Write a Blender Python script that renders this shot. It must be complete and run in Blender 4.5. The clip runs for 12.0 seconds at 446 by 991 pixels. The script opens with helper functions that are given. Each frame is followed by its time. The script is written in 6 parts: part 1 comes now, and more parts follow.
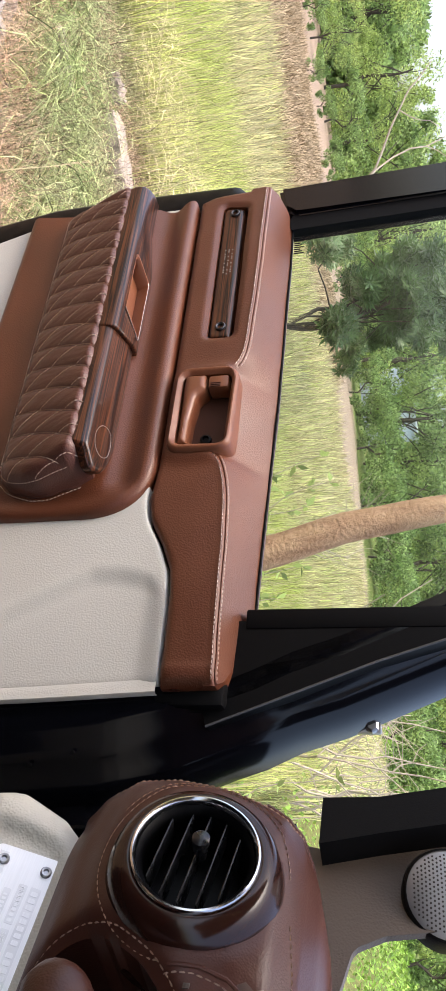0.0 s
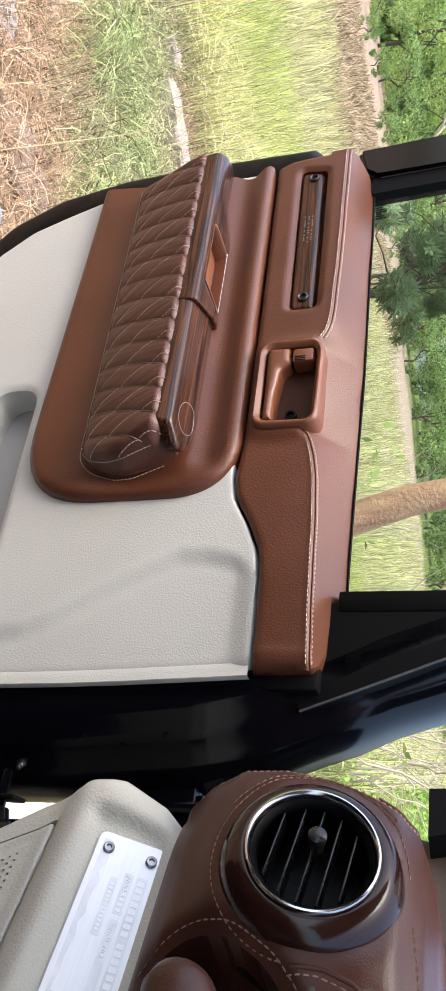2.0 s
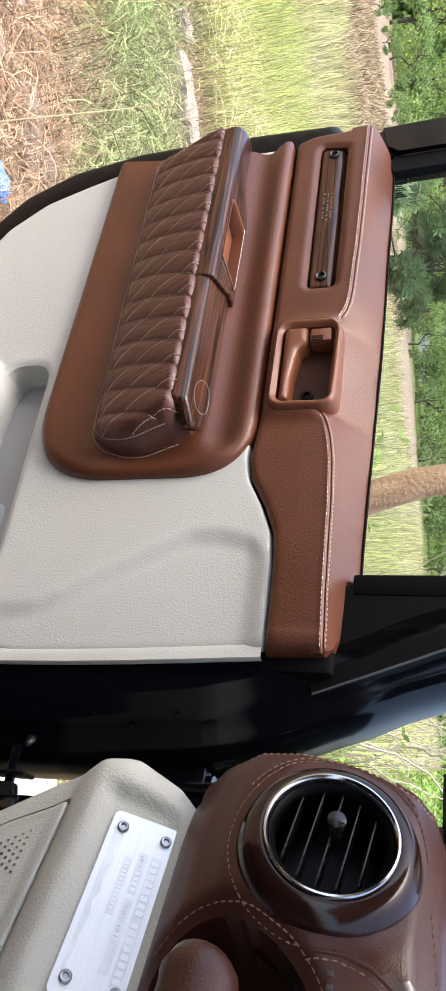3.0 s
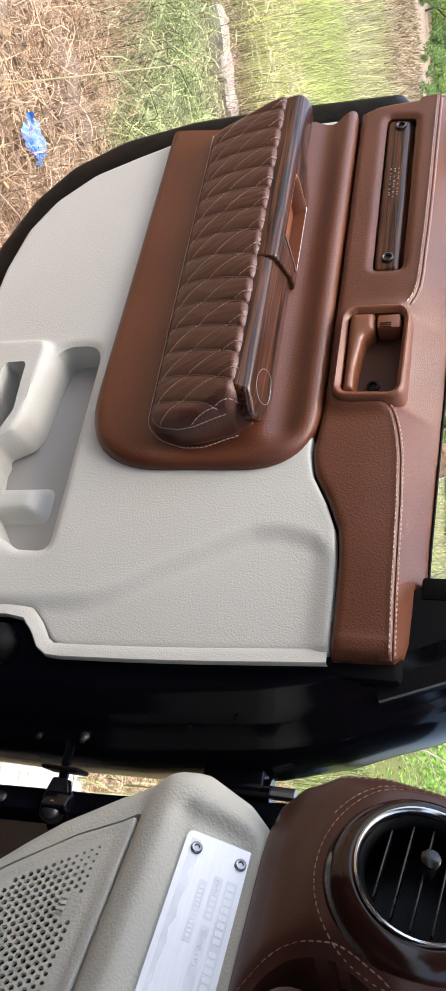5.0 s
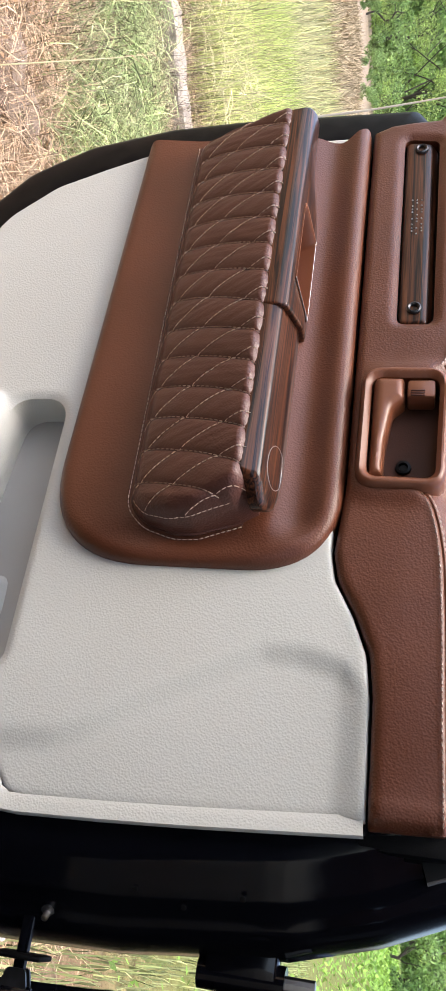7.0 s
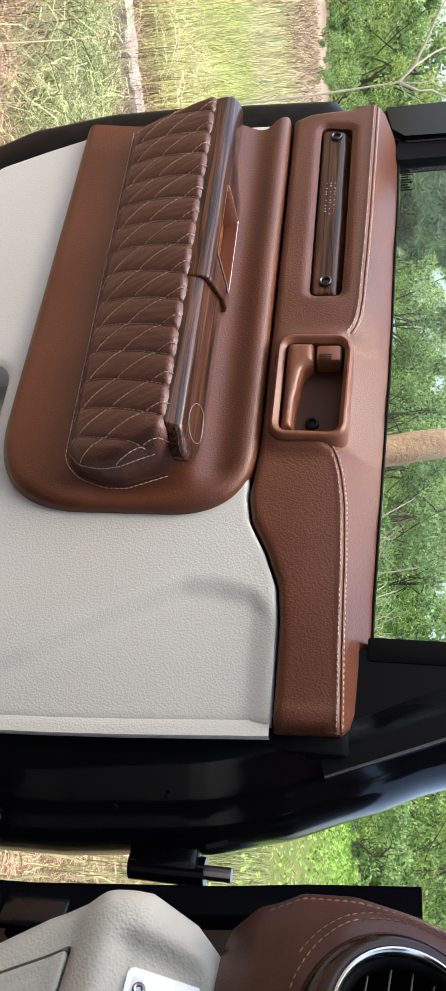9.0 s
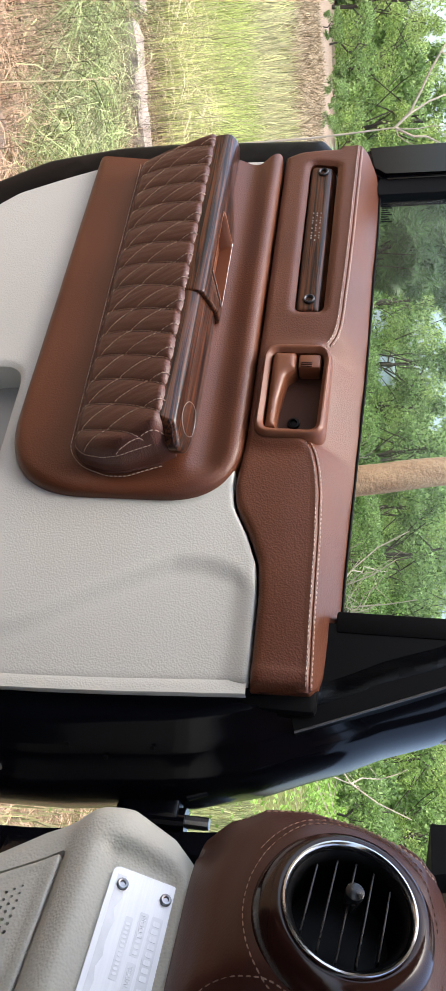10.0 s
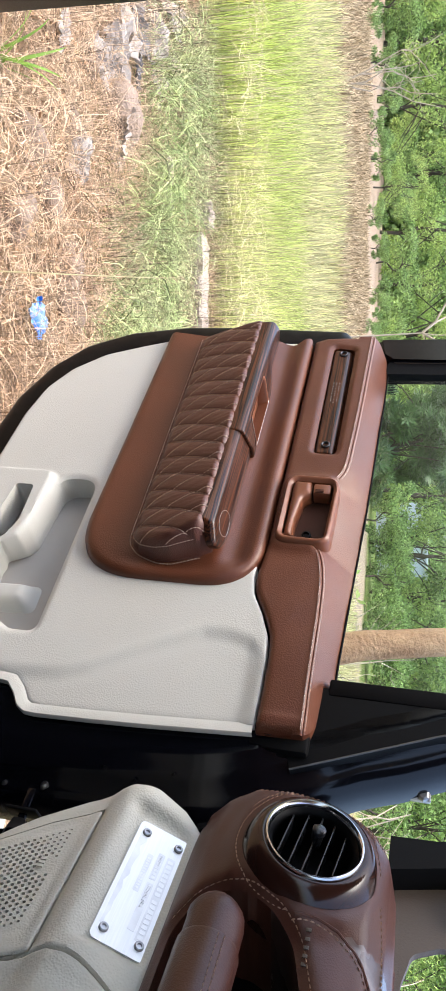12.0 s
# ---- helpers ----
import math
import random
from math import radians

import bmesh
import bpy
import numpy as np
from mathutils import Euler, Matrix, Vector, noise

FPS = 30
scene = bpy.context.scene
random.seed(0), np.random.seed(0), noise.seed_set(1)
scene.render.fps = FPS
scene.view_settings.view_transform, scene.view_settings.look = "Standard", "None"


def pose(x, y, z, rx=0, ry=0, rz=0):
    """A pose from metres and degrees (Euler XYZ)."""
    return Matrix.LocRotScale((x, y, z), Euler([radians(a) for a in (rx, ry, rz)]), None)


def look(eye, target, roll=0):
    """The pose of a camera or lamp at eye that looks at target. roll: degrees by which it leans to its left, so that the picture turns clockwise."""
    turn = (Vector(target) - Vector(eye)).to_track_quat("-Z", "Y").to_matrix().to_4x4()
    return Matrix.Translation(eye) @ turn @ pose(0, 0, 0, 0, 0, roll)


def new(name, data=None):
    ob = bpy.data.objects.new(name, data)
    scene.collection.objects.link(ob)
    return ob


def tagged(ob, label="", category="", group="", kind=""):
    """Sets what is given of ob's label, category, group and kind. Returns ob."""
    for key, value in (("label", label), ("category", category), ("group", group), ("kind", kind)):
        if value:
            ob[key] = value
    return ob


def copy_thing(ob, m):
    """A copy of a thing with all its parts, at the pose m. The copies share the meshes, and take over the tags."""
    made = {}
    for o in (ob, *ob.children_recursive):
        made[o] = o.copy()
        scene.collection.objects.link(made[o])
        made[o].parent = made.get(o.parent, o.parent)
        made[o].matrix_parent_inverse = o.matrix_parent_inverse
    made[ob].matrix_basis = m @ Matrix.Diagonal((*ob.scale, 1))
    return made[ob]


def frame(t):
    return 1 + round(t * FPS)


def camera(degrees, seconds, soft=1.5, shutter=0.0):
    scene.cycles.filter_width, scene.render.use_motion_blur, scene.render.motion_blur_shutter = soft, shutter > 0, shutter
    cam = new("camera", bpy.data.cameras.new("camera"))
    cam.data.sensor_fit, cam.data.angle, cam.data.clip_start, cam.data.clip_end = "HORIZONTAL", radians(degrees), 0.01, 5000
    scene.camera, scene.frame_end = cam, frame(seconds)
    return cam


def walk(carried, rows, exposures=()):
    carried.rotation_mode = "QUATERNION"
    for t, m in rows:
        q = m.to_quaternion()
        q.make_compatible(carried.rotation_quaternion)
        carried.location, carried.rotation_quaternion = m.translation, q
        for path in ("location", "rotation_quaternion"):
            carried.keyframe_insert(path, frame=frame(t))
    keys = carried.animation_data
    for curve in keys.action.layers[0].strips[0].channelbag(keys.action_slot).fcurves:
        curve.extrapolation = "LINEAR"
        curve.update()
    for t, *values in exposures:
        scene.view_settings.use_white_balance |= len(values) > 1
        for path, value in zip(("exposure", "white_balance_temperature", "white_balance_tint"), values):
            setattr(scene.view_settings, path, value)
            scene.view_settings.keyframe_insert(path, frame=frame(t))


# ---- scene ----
cam = camera(30.9, 12.0, soft=0.5)
PATH = [
    (0, (0.028, 0.137, 1.433), (-0.018, 2.097, 1.039), 83.8),
    (0.5, (0.024, 0.14, 1.417), (-0.036, 2.073, 0.905), 82.0),
    (1, (0.02, 0.148, 1.405), (-0.034, 2.079, 0.885), 82.1),
    (1.5, (0.019, 0.152, 1.394), (-0.01, 2.081, 0.867), 82.7),
    (2, (0.016, 0.154, 1.39), (0.026, 2.083, 0.863), 83.8),
    (2.5, (0.015, 0.156, 1.382), (0.048, 2.084, 0.853), 84.6),
    (4.5, (-0.002, 0.168, 1.34), (0.138, 2.083, 0.78), 87.2),
    (5, (-0.022, 0.179, 1.323), (0.126, 2.086, 0.738), 87.2),
    (5.5, (-0.043, 0.211, 1.29), (0.104, 2.113, 0.691), 87.2),
    (6, (-0.06, 0.243, 1.256), (0.084, 2.142, 0.648), 87.2),
    (6.5, (-0.081, 0.3, 1.223), (0.071, 2.21, 0.649), 87.4),
    (7, (-0.112, 0.333, 1.221), (0.06, 2.28, 0.793), 88.2),
    (7.5, (-0.123, 0.347, 1.226), (0.085, 2.298, 0.84), 87.7),
    (7.7, (-0.128, 0.346, 1.229), (0.095, 2.303, 0.881), 87.8),
    (9.3, (-0.072, 0.21, 1.284), (0.136, 2.172, 0.953), 88.0),
    (9.5, (-0.064, 0.182, 1.291), (0.093, 2.149, 0.966), 88.1),
    (10, (-0.045, 0.16, 1.296), (0.086, 2.128, 0.969), 89.0),
    (10.5, (-0.015, 0.121, 1.293), (0.089, 2.092, 0.967), 90.1),
    (11, (0.016, 0.066, 1.304), (0.013, 2.037, 0.966), 90.4),
    (11.5, (0.038, -0.008, 1.323), (-0.116, 1.956, 0.978), 91.1),
    (12, (0.066, -0.078, 1.344), (-0.241, 1.856, 0.939), 91.2),
]
walk(cam, [(t, look(eye, target, roll)) for t, eye, target, roll in PATH], exposures=((0, 1.70, 6850, 14), (1.0, 1.77, 6700, 12), (2.5, 1.88, 6500, 10), (4.5, 1.88, 6500, 10), (5.5, 1.66, 6450, 9), (6.5, 1.76, 6450, 9), (7.5, 1.90, 6500, 10), (8.5, 1.84, 6500, 10), (10.0, 1.73, 6500, 10), (11.0, 1.79, 6450, 9), (12.0, 1.90, 6450, 9)))

# ---- axes of the parked car and of its open door ----
def frame_of(origin, x_axis, y_axis, z_axis):
    m = Matrix.Identity(4)
    for i, axis in enumerate((x_axis, y_axis, z_axis, origin)):
        for k in range(3):
            m[k][i] = axis[k]
    return m


DOOR = frame_of((0.198, 0.914, 1.188), (0.83225, -0.55064, -0.06453), (0.55179, 0.83398, 0.0), (0.05382, -0.03561, 0.99792))
CAR = frame_of((0.2447, 0.6497, 1.2874), (0.49464, -0.86719, -0.05762), (0.86743, 0.49671, -0.02906), (0.05382, -0.03561, 0.99792))

# ---- light ----
SUN_ELEVATION, SUN_AZIMUTH = radians(70), radians(250)
world = bpy.data.worlds.new("sky")
scene.world = world
world.use_nodes = True
sky = world.node_tree.nodes.new("ShaderNodeTexSky")
sky.sky_type, sky.sun_disc, sky.sun_elevation, sky.sun_rotation = "NISHITA", False, SUN_ELEVATION, SUN_AZIMUTH
sky.air_density, sky.dust_density, sky.ozone_density = 1.0, 4.6, 2.0
world.node_tree.links.new(sky.outputs[0], world.node_tree.nodes["Background"].inputs[0])
world.node_tree.nodes["Background"].inputs[1].default_value = 0.15
sun = new("sun", bpy.data.lights.new("sun", "SUN"))
sun.data.energy, sun.data.angle, sun.data.color = 0.55, radians(40), (0.97, 0.98, 0.92)
sun.matrix_world = look((0, 0, 0), (-math.sin(SUN_AZIMUTH) * math.cos(SUN_ELEVATION), -math.cos(SUN_AZIMUTH) * math.cos(SUN_ELEVATION), -math.sin(SUN_ELEVATION)))

# ---- materials ----
def material(name, colour, rough=0.5, metal=0.0, second=None, grain=0.0, scale=400.0, cells=False, spots=6.0, coat=0.0, coat_rough=0.06, spread=0.5, spec=0.5, random_tone=0.0, through_light=0.0, stretch=None, wear=0.0):
    """Base colour mixed with a second one by large noise, fine relief of a given scale, uneven gloss."""
    m = bpy.data.materials.new(name)
    m.use_nodes = True
    n, link = m.node_tree.nodes, m.node_tree.links.new
    bsdf = n["Principled BSDF"]
    bsdf.inputs["Roughness"].default_value, bsdf.inputs["Metallic"].default_value = rough, metal
    bsdf.inputs["Specular IOR Level"].default_value = spec
    bsdf.inputs["Coat Weight"].default_value, bsdf.inputs["Coat Roughness"].default_value = coat, coat_rough
    where = n.new("ShaderNodeTexCoord")
    source = where.outputs["Object"]
    if stretch:
        mapping = n.new("ShaderNodeMapping")
        mapping.inputs["Scale"].default_value = stretch
        link(source, mapping.inputs[0])
        source = mapping.outputs[0]
    second = second or tuple(c * 0.8 for c in colour)
    tone = n.new("ShaderNodeTexNoise")
    tone.inputs["Scale"].default_value, tone.inputs["Detail"].default_value = spots, 6.0
    link(source, tone.inputs["Vector"])
    ramp = n.new("ShaderNodeValToRGB")
    ramp.color_ramp.elements[0].position, ramp.color_ramp.elements[1].position = 0.5 - spread / 2, 0.5 + spread / 2
    ramp.color_ramp.elements[0].color, ramp.color_ramp.elements[1].color = (*second, 1), (*colour, 1)
    link(tone.outputs[0], ramp.inputs[0])
    out = ramp.outputs[0]
    if random_tone:
        geo = n.new("ShaderNodeNewGeometry")
        spread_node = n.new("ShaderNodeMapRange")
        spread_node.inputs[3].default_value, spread_node.inputs[4].default_value = 1 - random_tone, 1 + random_tone
        link(geo.outputs["Random Per Island"], spread_node.inputs[0])
        tint = n.new("ShaderNodeVectorMath")
        tint.operation = "SCALE"
        link(out, tint.inputs[0])
        link(spread_node.outputs[0], tint.inputs["Scale"])
        out = tint.outputs[0]
    link(out, bsdf.inputs["Base Color"])
    gloss = n.new("ShaderNodeMapRange")
    gloss.inputs[3].default_value, gloss.inputs[4].default_value = max(0.02, rough - 0.08 - wear), min(1, rough + 0.08 + wear)
    link(tone.outputs[0], gloss.inputs[0])
    link(gloss.outputs[0], bsdf.inputs["Roughness"])
    if grain:
        if cells:
            fine = n.new("ShaderNodeTexVoronoi")
            fine.feature = "SMOOTH_F1"
        else:
            fine = n.new("ShaderNodeTexNoise")
            fine.inputs["Detail"].default_value = 3.0
        fine.inputs["Scale"].default_value = scale
        link(where.outputs["Object"], fine.inputs["Vector"])
        bump = n.new("ShaderNodeBump")
        bump.inputs["Strength"].default_value, bump.inputs["Distance"].default_value = grain, 0.6 / scale
        link(fine.outputs[0], bump.inputs["Height"])
        link(bump.outputs[0], bsdf.inputs["Normal"])
    if through_light:
        leaf = n.new("ShaderNodeBsdfTranslucent")
        link(out, leaf.inputs[0])
        mix = n.new("ShaderNodeMixShader")
        mix.inputs[0].default_value = through_light
        link(bsdf.outputs[0], mix.inputs[1])
        link(leaf.outputs[0], mix.inputs[2])
        link(mix.outputs[0], n["Material Output"].inputs[0])
    return m


def wood_material(name):
    m = bpy.data.materials.new(name)
    m.use_nodes = True
    n, link = m.node_tree.nodes, m.node_tree.links.new
    bsdf = n["Principled BSDF"]
    where, mapping = n.new("ShaderNodeTexCoord"), n.new("ShaderNodeMapping")
    mapping.inputs["Scale"].default_value = (3.6, 125.0, 125.0)
    link(where.outputs["Object"], mapping.inputs[0])
    wave = n.new("ShaderNodeTexNoise")
    wave.inputs["Scale"].default_value, wave.inputs["Detail"].default_value, wave.inputs["Distortion"].default_value = 2.2, 5.0, 1.1
    link(mapping.outputs[0], wave.inputs["Vector"])
    ramp = n.new("ShaderNodeValToRGB")
    stops = ramp.color_ramp.elements
    stops[0].position, stops[0].color = 0.40, (0.008, 0.0035, 0.003, 1)
    stops[1].position, stops[1].color = 0.66, (0.100, 0.033, 0.014, 1)
    middle = stops.new(0.47)
    middle.color = (0.030, 0.010, 0.005, 1)
    link(wave.outputs[0], ramp.inputs[0])
    link(ramp.outputs[0], bsdf.inputs["Base Color"])
    bsdf.inputs["Roughness"].default_value, bsdf.inputs["Coat Weight"].default_value, bsdf.inputs["Coat Roughness"].default_value = 0.36, 0.52, 0.03
    bsdf.inputs["Specular IOR Level"].default_value = 0.15
    return m


LEATHER = material("brown leather", (0.124, 0.0355, 0.0135), 0.43, second=(0.080, 0.0215, 0.0080), grain=0.38, scale=560, cells=True, spots=9, wear=0.06, spec=0.36, coat=0.27, coat_rough=0.40)
QUILT = material("quilted brown leather", (0.104, 0.035, 0.022), 0.42, second=(0.076, 0.025, 0.016), grain=0.4, scale=520, cells=True, spots=10, wear=0.05)
DASH = material("dark brown dashboard leather", (0.074, 0.0235, 0.0140), 0.40, second=(0.052, 0.0165, 0.010), grain=0.22, scale=760, cells=True, spots=12, wear=0.06, spec=0.4)
TAN = material("tan plastic", (0.185, 0.064, 0.029), 0.36, second=(0.155, 0.051, 0.023), grain=0.12, scale=900, spots=15)
CREAM = material("cream grained plastic", (0.54, 0.528, 0.475), 0.50, second=(0.50, 0.488, 0.435), grain=0.28, scale=560, cells=True, spots=5, wear=0.04)
TAUPE = material("taupe grained plastic", (0.080, 0.062, 0.050), 0.5, second=(0.064, 0.049, 0.039), grain=0.3, scale=600, cells=True, spots=9)
CREAM_SHADED = material("smooth cream plastic darkened for shade", (0.40, 0.375, 0.335), 0.6, second=(0.36, 0.335, 0.30), grain=0.1, scale=700, spots=8)
GREIGE = material("greige grained plastic", (0.555, 0.530, 0.445), 0.5, second=(0.51, 0.485, 0.40), grain=0.35, scale=520, cells=True, spots=7)
DARKSTEEL = material("blackened steel", (0.10, 0.10, 0.105), 0.3, 0.9, second=(0.06, 0.06, 0.06), spots=80)
THREAD_DIM = material("dull tan thread", (0.44, 0.29, 0.21), 0.7, grain=0.3, scale=3000)
THREAD_PALE = material("pale rose thread", (0.78, 0.64, 0.56), 0.7, grain=0.3, scale=3000)
THREAD = material("tan thread", (0.72, 0.54, 0.41), 0.7, grain=0.3, scale=3000)
PAINT = material("black car paint", (0.0030, 0.0035, 0.006), 0.15, second=(0.0025, 0.0025, 0.004), coat=0.1, spots=4, wear=0.04, spec=0.28)
RUBBER = material("black rubber", (0.003, 0.003, 0.0035), 0.6, grain=0.2, scale=800, spec=0.1)
SATIN = material("black satin plastic", (0.003, 0.003, 0.0035), 0.42, grain=0.15, scale=900, spec=0.12)
WOOD = wood_material("lacquered dark striped wood")
CHROME = material("polished chrome", (0.50, 0.50, 0.51), 0.16, 1.0, second=(0.60, 0.60, 0.61))
STEEL = material("zinc plated steel", (0.45, 0.45, 0.46), 0.33, 1.0, second=(0.30, 0.30, 0.31), spots=60)
PLATE = material("brushed aluminium", (0.90, 0.895, 0.88), 0.42, 0.4, second=(0.82, 0.815, 0.80), spots=30, stretch=(1, 30, 30))
ETCH = material("etched grey aluminium", (0.86, 0.855, 0.84), 0.46, 0.4, spots=60)
MESH = material("silver speaker mesh", (0.30, 0.31, 0.33), 0.4, 0.5, spots=40)
TRIMMETAL = material("dull bright trim metal", (0.40, 0.39, 0.38), 0.3, 0.8, second=(0.30, 0.29, 0.28), spots=60)
HOLLOW = material("dull dark brown plastic", (0.070, 0.026, 0.015), 0.6, second=(0.055, 0.020, 0.011), grain=0.2, scale=700, spots=20, spec=0.2)
CAVITY_SHADE = material("near-black for unlit cavities", (0.01, 0.008, 0.007), 0.8)
BOUNCE_LINER = material("pale grey light-bouncing headliner cloth", (0.62, 0.60, 0.56), 0.9, grain=0.3, scale=900)


def glass_material(name):
    m = bpy.data.materials.new(name)
    m.use_nodes = True
    n, link = m.node_tree.nodes, m.node_tree.links.new
    clear, shine, mix, edge = n.new("ShaderNodeBsdfTransparent"), n.new("ShaderNodeBsdfGlossy"), n.new("ShaderNodeMixShader"), n.new("ShaderNodeLayerWeight")
    steep, gain = n.new("ShaderNodeMath"), n.new("ShaderNodeMath")
    steep.operation, steep.inputs[1].default_value = "POWER", 4.0
    gain.operation, gain.inputs[1].default_value, gain.inputs[2].default_value = "MULTIPLY_ADD", 0.5, 0.025
    clear.inputs[0].default_value = (0.90, 0.94, 0.92, 1)
    shine.inputs["Roughness"].default_value, edge.inputs[0].default_value = 0.02, 0.5
    link(edge.outputs["Facing"], steep.inputs[0])
    link(steep.outputs[0], gain.inputs[0])
    link(gain.outputs[0], mix.inputs[0])
    link(clear.outputs[0], mix.inputs[1])
    link(shine.outputs[0], mix.inputs[2])
    link(mix.outputs[0], n["Material Output"].inputs[0])
    return m


GLASS = glass_material("green tinted window glass")

# ---- mesh helpers ----
def part(name, bm, mat, parent=None, label="", sharp=35.0):
    """Links a bmesh or a mesh as one object under a thing or a part."""
    if isinstance(bm, bmesh.types.BMesh):
        mesh = bpy.data.meshes.new(name)
        bmesh.ops.recalc_face_normals(bm, faces=bm.faces)
        bm.to_mesh(mesh)
        bm.free()
    else:
        mesh = bm
    mesh.shade_smooth()
    mesh.set_sharp_from_angle(angle=radians(sharp))
    mesh.materials.append(mat)
    ob = new(name, mesh)
    if parent:
        ob.parent = parent
    if label:
        ob["label"] = label
    return ob


def thing(name, m, label, category, group="", kind=""):
    ob = new(name)
    ob.matrix_world = m
    ob.empty_display_size = 0.1
    return tagged(ob, label, category, group, kind)


def mesh_of(name, verts, faces):
    mesh = bpy.data.meshes.new(name)
    mesh.from_pydata([tuple(v) for v in verts], [], [tuple(f) for f in faces])
    mesh.update()
    return mesh


def fillet(points, n=8):
    """A closed outline from corners (x, z, radius)."""
    out = []
    for i, p in enumerate(points):
        a, b, c = Vector(points[i - 1][:2]), Vector(p[:2]), Vector(points[(i + 1) % len(points)][:2])
        r = p[2] if len(p) > 2 else 0.0
        u, v = (a - b), (c - b)
        if r <= 0 or u.length < 1e-6 or v.length < 1e-6:
            out.append(tuple(b))
            continue
        angle = u.angle(v)
        if angle > radians(176):
            out.append(tuple(b))
            continue
        cut = min(r / math.tan(angle / 2), 0.49 * u.length, 0.49 * v.length)
        p0, p1 = b + u.normalized() * cut, b + v.normalized() * cut
        for k in range(n + 1):
            t = k / n
            out.append(tuple(p0 * (1 - t) ** 2 + b * 2 * t * (1 - t) + p1 * t * t))
    return out


def dense(loop, step, closed=True):
    out = []
    for i in range(len(loop) if closed else len(loop) - 1):
        a, b = np.array(loop[i][:2]), np.array(loop[(i + 1) % len(loop)][:2])
        n = max(1, int(math.ceil(np.linalg.norm(b - a) / step)))
        out += [tuple(a + (b - a) * k / n) for k in range(n)]
    if not closed:
        out.append(tuple(loop[-1][:2]))
    return out


def distance_to(points, line, closed=True):
    p, a = np.asarray(points, float), np.asarray(line, float)
    b = np.roll(a, -1, 0) if closed else a[1:]
    a = a if closed else a[:-1]
    best = np.full(len(p), 1e9)
    for s, e in zip(a, b):
        d = e - s
        t = np.clip(((p - s) @ d) / max(d @ d, 1e-12), 0, 1)
        best = np.minimum(best, np.linalg.norm(p - (s + t[:, None] * d), axis=1))
    return best


def inside(points, loop):
    p, a = np.asarray(points, float), np.asarray(loop, float)
    b = np.roll(a, -1, 0)
    hit = np.zeros(len(p), bool)
    for s, e in zip(a, b):
        crosses = (s[1] > p[:, 1]) != (e[1] > p[:, 1])
        with np.errstate(divide="ignore", invalid="ignore"):
            x = (e[0] - s[0]) * (p[:, 1] - s[1]) / (e[1] - s[1]) + s[0]
        hit ^= crosses & (p[:, 0] < x)
    return hit


def moved_line(line, d):
    """An open line of (x, z) shifted sideways."""
    p = np.array(line, float)
    t = np.gradient(p, axis=0)
    t /= np.maximum(np.linalg.norm(t, axis=1), 1e-9)[:, None]
    return [tuple(q) for q in p + np.stack([t[:, 1], -t[:, 0]], 1) * d]


def smooth(x, lo, hi):
    t = np.clip((x - lo) / (hi - lo), 0, 1)
    return t * t * (3 - 2 * t)


